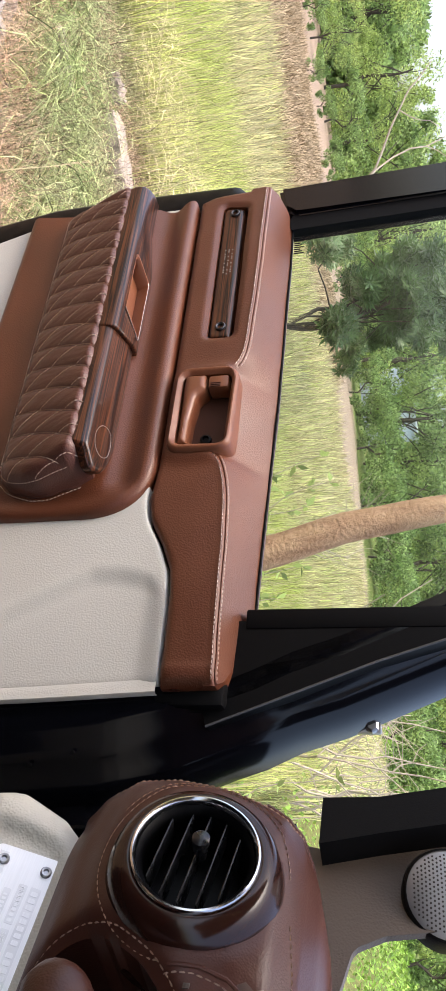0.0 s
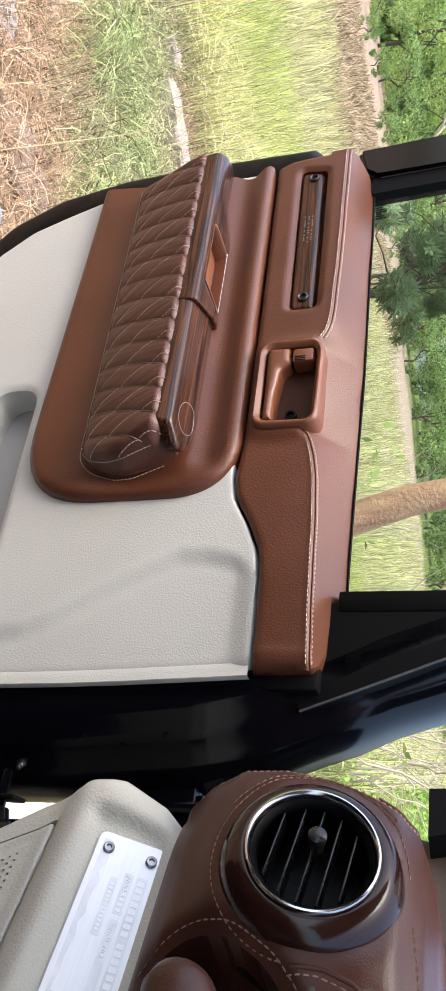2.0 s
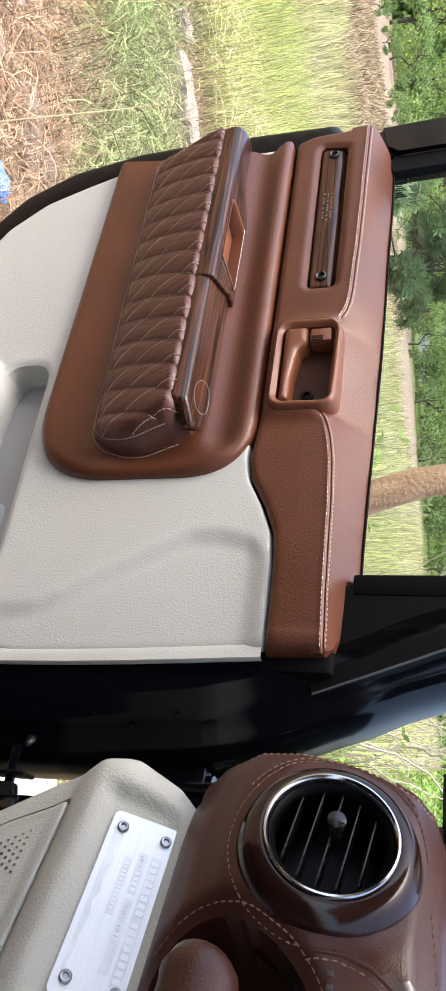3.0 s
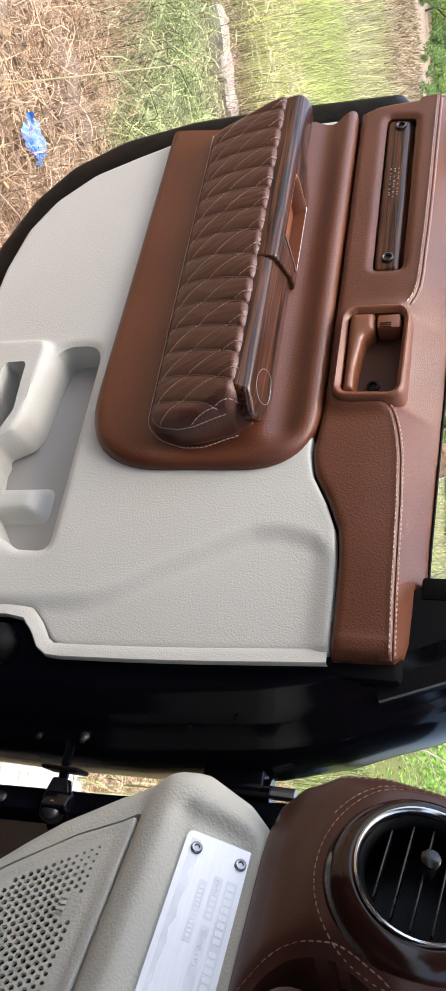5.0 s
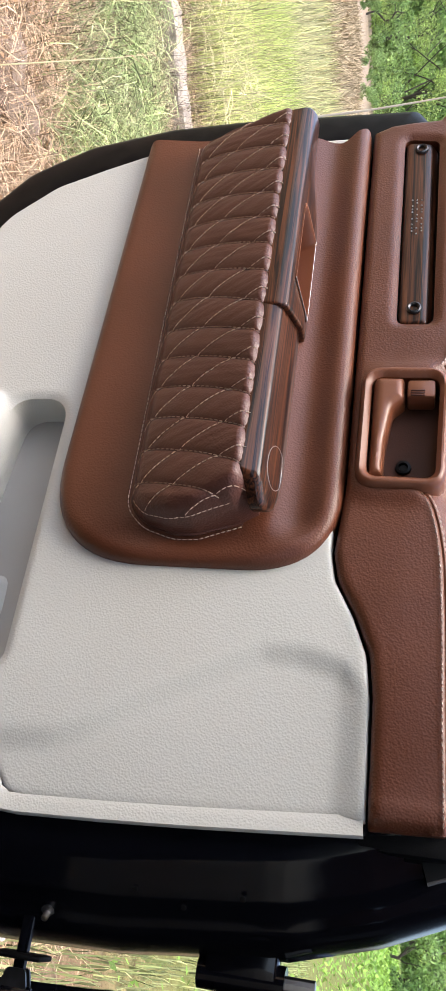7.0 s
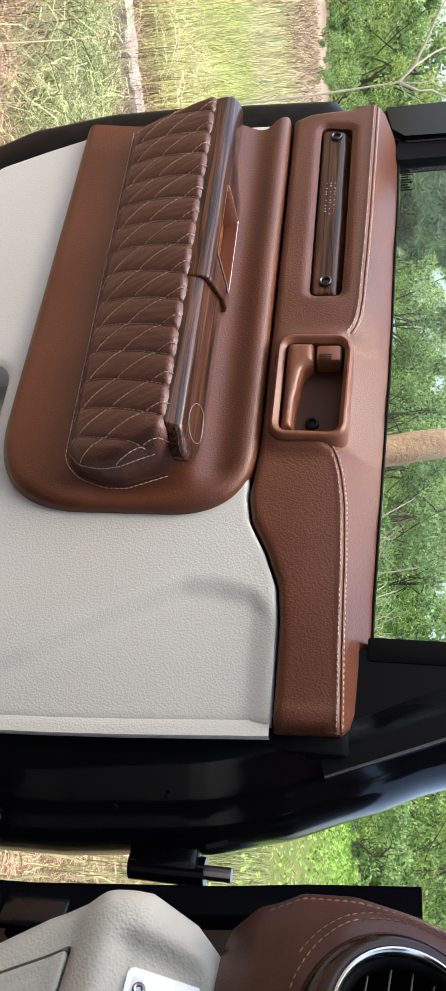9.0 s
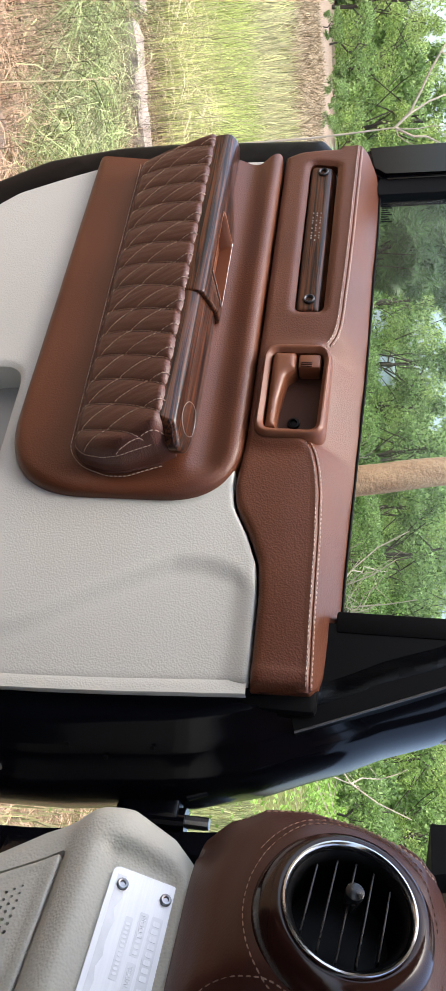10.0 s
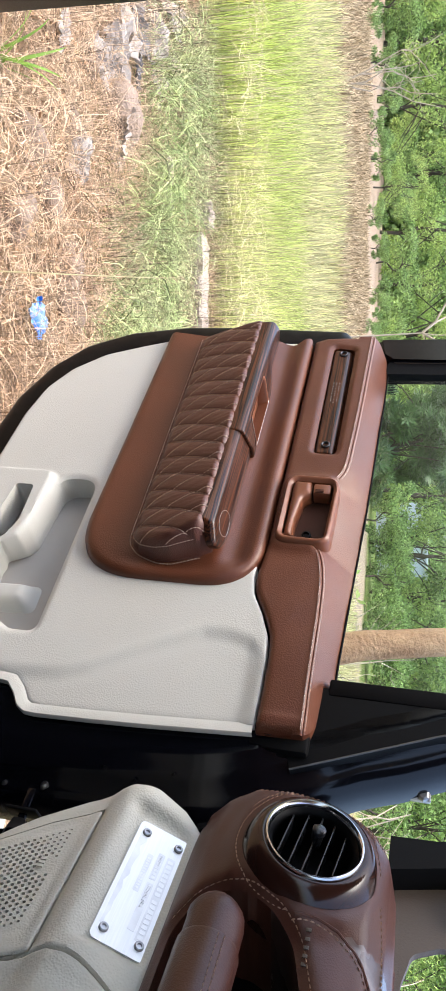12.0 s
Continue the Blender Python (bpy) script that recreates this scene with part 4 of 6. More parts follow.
DASH_TOP = material("smooth shiny brown dashboard top", (0.060, 0.032, 0.027), 0.30, second=(0.045, 0.023, 0.019), grain=0.08, scale=700, cells=True, spots=14, wear=0.05, spec=0.9, coat=0.6, coat_rough=0.30)
cover.data.materials.append(DASH_TOP)
seam_x, seam_s = zip(*FACE_SEAM)
for face in cover.data.polygons:
    x, y, z = face.center
    along = float(np.interp(y, D_Y[4:], D_S[4:]))
    if x > 0.064 and along > float(np.interp(x, seam_x, seam_s)) + 0.001 and y < 0.2 and z > -0.03:
        face.material_index = 1


def on_dash(x, s):
    return tuple(dash_place(np.array([[x, s]]), np.array([0.1]))[0])


rows = []
for r0 in (0.0655, 0.0705):
    arc = [(r0 * math.cos(a) * (1.0 if math.cos(a) > 0 else 1.02), -0.002 + r0 * math.sin(a)) for a in np.linspace(radians(100), radians(352), 60)]
    rows.append(stitches(arc if r0 < 0.07 else arc[8:34], on_dash, (-0.1, -0.97, 0.2), 0.0034, 0.0016, 0.00052))
rows.append(stitches([(x, z) for x, z in fillet([(0.10, -0.112, 0.0), (0.070, -0.109, 0.03), (0.043, -0.078, 0.03), (0.045, -0.046, 0.04), (0.060, -0.017, 0.05), (0.080, 0.003, 0.05), (0.128, 0.018, 0.05), (0.34, 0.02, 0.0), (0.36, 0.3, 0)], 8)[6:-2]], on_dash, (0, -0.98, 0.2), 0.0034, 0.0016, 0.00052))
rows.append(stitches([(x + 0.0045, z - 0.002) for x, z in FACE_SEAM], on_dash, (0, -0.98, 0.2), 0.0034, 0.0016, 0.00052))
rows.append(stitches([(0.018, 0.066), (0.045, 0.071), (0.068, 0.074), (0.095, 0.076), (0.14, 0.084)], on_dash, (0, -0.6, 0.8), 0.0034, 0.0016, 0.00052))
rows.append(stitches([(x * 0.80 - 0.004, z * 0.94) for x, z in LEFT_LINE if z > -0.09], on_dash, (-0.6, -0.7, 0.3), 0.0034, 0.0016, 0.00052))
part("cover_stitching", joined(rows, "cover_stitching"), THREAD_DIM, cover)
bm = bmesh.new()
sweep(bm, [on_dash(x * 0.9 + 0.002, z) for x, z in LEFT_LINE if z > 0.03], 0.0022, 8)
sweep(bm, [on_dash(x, 0.172) for x in np.linspace(-0.05, 0.7, 20)], 0.0025, 8)
sweep(bm, [on_dash(x, z) for x, z in dense(FACE_SEAM, 0.006, False)], 0.0016, 8)
part("cover_piping", bm, DASH, cover)
# black sheet paints the deep shade inside the grab recess
bm = bmesh.new()
box(bm, (0.03, 0.118, -0.125), (0.72, 0.125, 0.045))
part("recess_back", bm, SATIN, dash, "black sheet giving shade at the back of the grab recess")
bm = bmesh.new()
for k in range(5):
    x = 0.074 + 0.0062 * k
    y = on_dash(x, 0.006)[1]
    box(bm, (x, y - 0.0006, 0.0050), (x + 0.0034, y + 0.0005, 0.0090), 0.0003)
part("embossed_mark", bm, TAUPE, cover, "small embossed bars")

# grab bar across the recess
bm = bmesh.new()
bar_line = [(0.084 + 0.004 * k, 0.010 - 0.002 * k, -0.062) for k in range(4)] + [(0.10 + 0.03 * k, 0.004, -0.061) for k in range(9)]
ends = [0.35, 0.72, 0.90, 1.0] + [1.0] * 9
sweep(bm, bar_line, 0.0225, 20, ends)
grab_bar = part("grab_bar", bm, DASH, dash, "brown leather wrapped grab bar", 60)
bm = bmesh.new()
sweep(bm, [(0.122, 0.004, -0.061), (0.125, 0.004, -0.061), (0.35, 0.004, -0.061)], 0.0245, 20, [0.96, 1.0, 1.0])
sleeve = part("grip_sleeve", bm, DASH, grab_bar)
rows = [stitches([(x, off) for x in np.linspace(0.124, 0.34, 30)], lambda x, o: (x, 0.004 - 0.0245 * math.cos(o), -0.061 + 0.0245 * math.sin(o)), (0, -0.85, 0.5), 0.0036, 0.0015, 0.00045) for off in (0.42, 0.62)]
part("grip_stitching", joined(rows, "grip_stitching"), THREAD_DIM, grab_bar)

# round air vent
TOWARD = Vector((-0.013, -0.979, 0.2025)).normalized()
VENT = TOWARD.to_track_quat("Z", "Y").to_matrix().to_4x4()
BROWN_GLOSS = material("glossy dark brown vent housing", (0.030, 0.010, 0.0065), 0.16, second=(0.020, 0.007, 0.005), coat=0.16, coat_rough=0.08, spots=20, spec=0.3)
bm = bmesh.new()
turned(bm, [(0.064, -0.060), (0.0625, -0.036), (0.0600, -0.024), (0.0565, -0.012), (0.0515, -0.004), (0.0455, -0.0005), (0.0435, -0.001)], VENT, 56)
housing = part("vent_housing", bm, BROWN_GLOSS, dash, "glossy dark brown vent housing", 50)
bm = bmesh.new()
turned(bm, [(0.0437, -0.004), (0.0434, 0.0), (0.0426, 0.0018), (0.0414, 0.0021), (0.0404, 0.0012), (0.0394, -0.0008), (0.0386, -0.004)], VENT, 56)
part("vent_ring", bm, CHROME, housing, "polished chrome ring", 50)
bm = bmesh.new()
turned(bm, [(0.0388, -0.003), (0.0360, -0.006), (0.0345, -0.012), (0.0345, -0.045), (0.0, -0.046)], VENT, 48)
vent = part("vent_barrel", bm, SATIN, dash, "black plastic vent barrel", 50)
SLAT = material("black glossy vent slats", (0.012, 0.012, 0.013), 0.28, second=(0.008, 0.008, 0.009), spots=60, spec=0.5)
for k in range(5):
    u = -0.0245 + 0.0122 * k
    half = math.sqrt(max(0.0, 0.0338 ** 2 - u ** 2))
    bm = bmesh.new()
    box(bm, (-half, -0.0007, -0.0085), (half, 0.0007, 0.0085), 0.0006, VENT @ pose(0, 0, 0, 0, 0, -8) @ pose(0, u, -0.0150, 4))
    part("vent_slat", bm, SLAT, vent)
bm = bmesh.new()
turned(bm, [(0.0, 0.0030), (0.0046, 0.0027), (0.0060, 0.0016), (0.0062, -0.001), (0.0056, -0.004), (0.0040, -0.018), (0.0, -0.018)], VENT @ Matrix.Translation((-0.007, 0.002, 0.003)), 24)
part("vent_knob", bm, SLAT, vent, "small round black knob")
# greige lower end with the number plate and the speaker
LOW_LOOP = fillet([(-0.058, -0.1165, 0.006), (-0.074, -0.136, 0.025), (-0.085, -0.168, 0.03), (-0.083, -0.200, 0.03), (-0.066, -0.240, 0.04), (-0.040, -0.285, 0.06), (0.000, -0.335, 0.06), (0.055, -0.40, 0.05), (0.10, -0.47, 0), (0.60, -0.47, 0), (0.60, -0.1165, 0)])
LOW_LEFT = [(-0.058, -0.1165), (-0.074, -0.136), (-0.085, -0.168), (-0.083, -0.200), (-0.066, -0.240), (-0.040, -0.285), (0.0, -0.335), (0.055, -0.40), (0.10, -0.47)]
PLATE_DIP = fillet([(-0.054, -0.1840, 0.014), (-0.046, -0.1185, 0.020), (0.112, -0.1180, 0.010), (0.112, -0.1840, 0.012)])
SPEAKER = fillet([(-0.040, -0.210, 0.004), (0.124, -0.209, 0.004), (0.17, -0.36, 0.01), (0.045, -0.36, 0.01), (0.016, -0.318, 0.04), (-0.020, -0.258, 0.03)])
L_Z = [-0.47, -0.36, -0.30, -0.225, -0.212, -0.204, -0.192, -0.178, -0.165, -0.125, -0.1165]
L_Y = [0.090, 0.072, 0.060, 0.050, 0.046, 0.040, 0.034, 0.034, 0.0375, 0.0555, 0.0620]


def low_depth(p):
    y = np.interp(p[:, 1], L_Z, L_Y)
    dip = np.where(inside(p, PLATE_DIP), smooth(distance_to(p, PLATE_DIP), 0.0, 0.011), 0.0)
    return y + 0.0095 * dip


def split_at(z):
    """Where the lower cover is split from the plate's block."""
    return 0.1235 + 3.0 * np.maximum(0, z + 0.18) ** 1.7 + 0.2 * np.maximum(0, -0.195 - z)


SPLIT_Z = np.linspace(-0.46, -0.120, 150)
SPLIT_ROWS = [np.stack([split_at(SPLIT_Z) + off, SPLIT_Z], 1) for off in (-0.0045, -0.0026, -0.0013, -0.0005, 0.0005, 0.0013, 0.0026, 0.0045)]


def low_place(p, d):
    e = distance_to(p, LOW_LEFT, False)
    fall = 1 - np.sqrt(np.clip(1 - (1 - np.minimum(e / 0.026, 1)) ** 2, 0, 1))
    y = low_depth(p) + 0.030 * fall
    y = y + 0.0060 * np.exp(-((p[:, 0] - split_at(p[:, 1])) / 0.0013) ** 2) + 0.0025 * smooth(p[:, 0], split_at(p[:, 1]), split_at(p[:, 1]) + 0.02)
    return np.stack([p[:, 0], y, p[:, 1]], 1)


lower_dash = part("lower_end", relief("lower_end", LOW_LOOP, low_place, 0.0052, (SPEAKER,), edge=0.02, skirt=0.12, hole_skirt=0.006, folds=SPLIT_ROWS), GREIGE, dash, "greige grained plastic lower dashboard end", 55)
GRILLE = fillet([(-0.037, -0.2125, 0.004), (0.1225, -0.2115, 0.004), (0.166, -0.357, 0.01), (0.047, -0.357, 0.01), (0.018, -0.317, 0.04), (-0.018, -0.258, 0.03)])
GRILLE_IN = fillet([(-0.0235, -0.2255, 0.004), (0.103, -0.2235, 0.006), (0.140, -0.345, 0.01), (0.060, -0.345, 0.01), (0.030, -0.314, 0.03), (-0.006, -0.258, 0.03)])
holes = []
for i in range(-6, 34):
    for j in range(0, 22):
        x, z = -0.015 + 0.0056 * i + 0.0028 * (j % 2), -0.234 - 0.0052 * j
        q = np.array([[x, z]])
        if inside(q, GRILLE_IN)[0] and distance_to(q, GRILLE_IN)[0] > 0.005 and not (abs(x - 0.035) < 0.010 and z > -0.246):
            size = 0.0009 + 0.0013 * float(smooth(np.array([math.hypot(x - 0.055, z + 0.285)]), 0.095, 0.035)[0])
            holes.append([(x + size * math.cos(a) * 0.85, z + size * math.sin(a)) for a in np.linspace(0, 2 * math.pi, 7)[:-1]])


def grille_place(p, d):
    y = np.interp(p[:, 1], L_Z, L_Y) - 0.002 + 0.003 * (1 - np.sqrt(np.clip(1 - (1 - np.minimum(d / 0.003, 1)) ** 2, 0, 1)))
    y = y + 0.0015 * np.exp(-(distance_to(p, GRILLE_IN) / 0.0013) ** 2)
    return np.stack([p[:, 0], y, p[:, 1]], 1)


grille = part("speaker_grille", relief("speaker_grille", GRILLE, grille_place, 0.004, holes, edge=0.003, skirt=0.006, hole_skirt=0.003), GREIGE, dash, "greige perforated speaker grille", 50)
# near-black sheet stands for the unlit space behind the perforations
bm = bmesh.new()
extruded(bm, [(x, z) for x, z in fillet([(-0.03, -0.219, 0.004), (0.108, -0.217, 0.006), (0.15, -0.35, 0.01), (0.055, -0.35, 0.01), (0.024, -0.314, 0.03), (-0.012, -0.258, 0.03)])], 0.064, 0.068, lambda x, y, z: (x, y + 0.07 * (-0.215 - z), z))
part("speaker_backing", bm, CAVITY_SHADE, grille, "near-black sheet put in for shade behind the perforations")
bm = bmesh.new()
for k in range(3):
    box(bm, (0.029 + 0.0042 * k, 0.0478, -0.2465), (0.0316 + 0.0042 * k, 0.0492, -0.2405), 0.0004)
part("grille_mark", bm, GREIGE, grille)

# aluminium number plate with four screws
TILT = math.atan2(0.0555 - 0.0375, 0.040)
PLATE_AT = Matrix.Translation((0.0345, 0.0545, -0.1465)) @ pose(0, 0, 0, -math.degrees(TILT), 0, 0)
bm = bmesh.new()
extruded(bm, fillet([(-0.0655, -0.0255, 0.006), (0.0655, -0.0255, 0.006), (0.0655, 0.0255, 0.006), (-0.0655, 0.0255, 0.006)]), -0.0012, 0.0012, lambda x, y, z: PLATE_AT @ Vector((x, y, z)))
plate = part("number_plate", bm, PLATE, dash, "brushed aluminium maker's plate")
for x in (-0.0535, 0.0535):
    for z in (-0.0165, 0.0165):
        bm = bmesh.new()
        turned(bm, [(0.0043, 0.0), (0.0042, 0.0018), (0.0034, 0.0025), (0.0022, 0.0023), (0.0018, 0.0008), (0.0, 0.0008)], PLATE_AT @ Matrix.Translation((x, -0.0012, z)) @ pose(0, 0, 0, 90), 18)
        part("screw", bm, STEEL, plate, "bright socket screw")


def plate_bars(name, boxes, mat, out=-0.0016):
    bm = bmesh.new()
    for x0, x1, z0, z1 in boxes:
        extruded(bm, fillet([(x0, z0, 0.001), (x1, z0, 0.001), (x1, z1, 0.001), (x0, z1, 0.001)], 2), out, -0.0010, lambda x, y, z: PLATE_AT @ Vector((x, y, z)))
    return part(name, bm, mat, plate)


plate_bars("maker_field", [(-0.040, 0.050, 0.0105, 0.0185)], ETCH, -0.00135)
for k in range(16):
    x = -0.037 + 0.0052 * k + (0.0034 if k > 7 else 0)
    plate_bars("maker_bar", [(x, x + 0.0037, 0.0120, 0.0170)], PLATE)
plate_bars("model_field", [(-0.040, -0.010, 0.0015, 0.0080), (-0.006, 0.044, 0.0015, 0.0080)], ETCH, -0.00135)
plate_bars("mode_bar", [(-0.026 + 0.004 * k, -0.0232 + 0.004 * k, 0.003, 0.0065) for k in range(4)] + [(-0.030 + 0.0030 * k, -0.0280 + 0.0030 * k, -0.0065, -0.0035) for k in range(12)], PLATE)
plate_bars("line_field", [(-0.034, 0.008, -0.0078, -0.0022)], ETCH, -0.00135)
bm = bmesh.new()
ridge = [(-0.060 + 0.008 * k, -0.0205 + 0.0062 * (0.4 + 0.6 * abs(math.sin(k * 1.9 + 0.6))) * (1.25 - 0.06 * k)) for k in range(15)]
extruded(bm, [(0.050, -0.0215), (-0.060, -0.0215)] + ridge, -0.0015, -0.0010, lambda x, y, z: PLATE_AT @ Vector((x, y, z)))
part("mountain_outline", bm, ETCH, plate, "etched mountain outline")
for words, x, z, size in (("MODEL", -0.0385, 0.0030, 0.0052), ("SERIAL NO.", -0.004, 0.0030, 0.0050)):
    curve = bpy.data.curves.new("words", "FONT")
    curve.body, curve.size, curve.extrude = words, size, 0.0002
    text = new("plate_words", curve)
    text.parent = plate
    text.matrix_local = PLATE_AT @ Matrix.Translation((x, -0.0016, z)) @ pose(0, 0, 0, 90)
    curve.materials.append(PLATE)

# ---- body of the car round the door opening ----
body = thing("parked_vehicle", CAR, "black painted parked vehicle round the open doorway", "vehicle")
bm = bmesh.new()
levels = [(-0.95, -0.120), (-0.60, -0.147), (-0.44, -0.157), (-0.33, -0.162), (-0.26, -0.169), (-0.15, -0.180), (-0.08, -0.190), (0.02, -0.200)]
rings = [[bm.verts.new(v) for v in ((x, 0.222, z), (x + 0.030, 0.214, z), (x + 0.036, 0.228, z), (0.02, 0.236, z), (0.02, 0.50, z), (x - 0.02, 0.50, z), (x - 0.004, 0.24, z))] for z, x in levels]
for a, b in zip(rings, rings[1:]):
    for k in range(7):
        bm.faces.new((a[k], a[(k + 1) % 7], b[(k + 1) % 7], b[k]))
bm.faces.new(rings[0])
bm.faces.new(rings[-1][::-1])
jamb = part("door_jamb", bm, PAINT, body, "black painted hinge pillar", 30)
for x, z in ((-0.138, -0.455), (-0.140, -0.315), (-0.110, -0.52), (-0.118, -0.30), (-0.122, -0.20)):
    bm = bmesh.new()
    turned(bm, [(0.013, 0.0), (0.012, 0.0025), (0.008, 0.003), (0.0075, 0.008), (0.006, 0.009), (0.0, 0.009)], Matrix.Translation((x, 0.224, z)) @ pose(0, 0, 0, 90), 14)
    part("jamb_bolt", bm, DARKSTEEL, jamb, "dark steel bolt")
bm = bmesh.new()
box(bm, (-0.150, 0.205, -0.40), (-0.128, 0.226, -0.37), 0.004)
part("strap_bracket", bm, PAINT, jamb, "worn steel bracket of the check strap")
bm = bmesh.new()
box(bm, (-0.148, 0.212, -0.345), (-0.118, 0.222, -0.285), 0.002)
part("jamb_flange", bm, PAINT, jamb)
# windscreen pillar: black seal outside, greige trim inside, speaker in the trim
bm = bmesh.new()
extruded(bm, fillet([(-0.149, 0.060, 0), (-0.1515, 0.107, 0), (-0.164, 0.163, 0), (-0.245, 0.48, 0), (-0.20, 0.48, 0), (-0.127, 0.161, 0), (-0.115, 0.107, 0), (-0.103, 0.060, 0)]), 0.122, 0.20, xyz)
part("pillar_seal", bm, RUBBER, body, "black rubber door seal on the windscreen pillar", 25)
bm = bmesh.new()
TRIM = fillet([(-0.128, 0.010, 0), (-0.118, 0.062, 0.01), (-0.1285, 0.107, 0), (-0.142, 0.161, 0), (-0.21, 0.48, 0), (-0.12, 0.48, 0), (-0.060, 0.20, 0.02), (-0.0535, 0.1565, 0), (-0.046, 0.112, 0.012), (-0.034, 0.088, 0.015), (0.0, 0.079, 0.02), (0.30, 0.076, 0), (0.30, 0.01, 0)], 6)
extruded(bm, TRIM, 0.150, 0.157, xyz)
trim = part("pillar_trim", bm, TAUPE, body, "taupe plastic windscreen pillar trim", 30)
bm = bmesh.new()
tw = Matrix.Translation((-0.082, 0.152, 0.160)) @ pose(0, 0, 0, 84, 0, 18)
turned(bm, [(0.0365, -0.016), (0.0365, 0.004), (0.035, 0.008), (0.033, 0.0090)], tw, 36)
tweeter = part("tweeter_rim", bm, SATIN, body, "black rim of a small pillar speaker")
bm = bmesh.new()
turned(bm, [(0.0335, 0.008), (0.028, 0.0105), (0.015, 0.0125), (0.0, 0.013)], tw, 32)
mesh_part = part("tweeter_mesh", bm, MESH, tweeter, "silver perforated speaker mesh", 60)
# dark discs laid on the solid mesh paint the shade of its holes
verts, faces = [], []
for i in range(-9, 10):
    for j in range(-9, 10):
        x, y = 0.0034 * i + 0.0017 * (j % 2), 0.0030 * j
        if x * x + y * y < 0.030 ** 2:
            h = float(np.interp(math.hypot(x, y), [0, 0.015, 0.028, 0.0335], [0.0134, 0.0129, 0.0109, 0.0084]))
            base = len(verts)
            verts += [tuple(tw @ Vector((x + 0.0009 * math.cos(a), y + 0.0009 * math.sin(a), h))) for a in np.linspace(0, 2 * math.pi, 7)[:-1]]
            faces.append(tuple(range(base, base + 6)))
tagged(part("mesh_dot", mesh_of("mesh_dot", verts, faces), CAVITY_SHADE, tweeter), kind="stuff")
# rear pillar of the doorway; unseen roof, floor and far side shaping cabin light
bm = bmesh.new()
extruded(bm, [(-0.26, -0.95), (-0.14, -0.95), (-0.14, 0.56), (-0.22, 0.62), (-0.30, 0.62), (-0.27, 0.0)], -0.86, -0.682, xyz)
bmesh.ops.bevel(bm, geom=list(bm.edges), offset=0.015, segments=2, affect="EDGES")
part("rear_pillar", bm, SATIN, body, "dark rear pillar of the doorway")
# roof length sets the shade by the hinge; pale lining brightens the dashboard
bm = bmesh.new()
box(bm, (-0.27, -1.75, 0.56), (1.40, -0.14, 0.62), 0.02)
part("roof", bm, BOUNCE_LINER, body, "unseen roof with a pale grey lining to bounce light")
bm = bmesh.new()
box(bm, (-0.20, -1.75, -0.86), (1.40, 0.62, -0.82), 0.01)
part("floor_pan", bm, RUBBER, body, "black rubber mat on the floor")
bm = bmesh.new()
box(bm, (1.36, -1.75, -0.86), (1.42, 0.62, 0.04), 0.01)
part("side_wall", bm, SATIN, body, "dark far side of the cabin")
bm = bmesh.new()
box(bm, (-0.27, -1.79, -0.86), (1.42, -1.75, 0.10), 0.01)
part("back_wall", bm, SATIN, body, "dark rear wall of the cabin")
bm = bmesh.new()
box(bm, (-0.02, 0.24, -0.86), (1.40, 0.62, -0.02), 0.01)
part("firewall", bm, SATIN, body, "dark bulkhead behind the dashboard")
bm = bmesh.new()
box(bm, (-0.30, 0.50, -0.30), (1.45, 1.75, -0.13), 0.05)
part("bonnet", bm, PAINT, body, "black bonnet")

# ---- ground ----
GROUND_Z = 0.12
rng = np.random.default_rng(7)


def ground_height(x, y):
    rough = 0.020 * np.sin(1.7 * x + 0.6 * y) + 0.018 * np.sin(2.3 * y - 1.1 * x + 1.0) + 0.010 * np.sin(5.1 * x + 3.3 * y)
    return GROUND_Z + rough * (0.5 + 0.5 * smooth(np.hypot(x, y), 1.0, 4.0)) + 0.03 * smooth(y, 3.6, 5.6) * smooth(y, 9.0, 5.8)


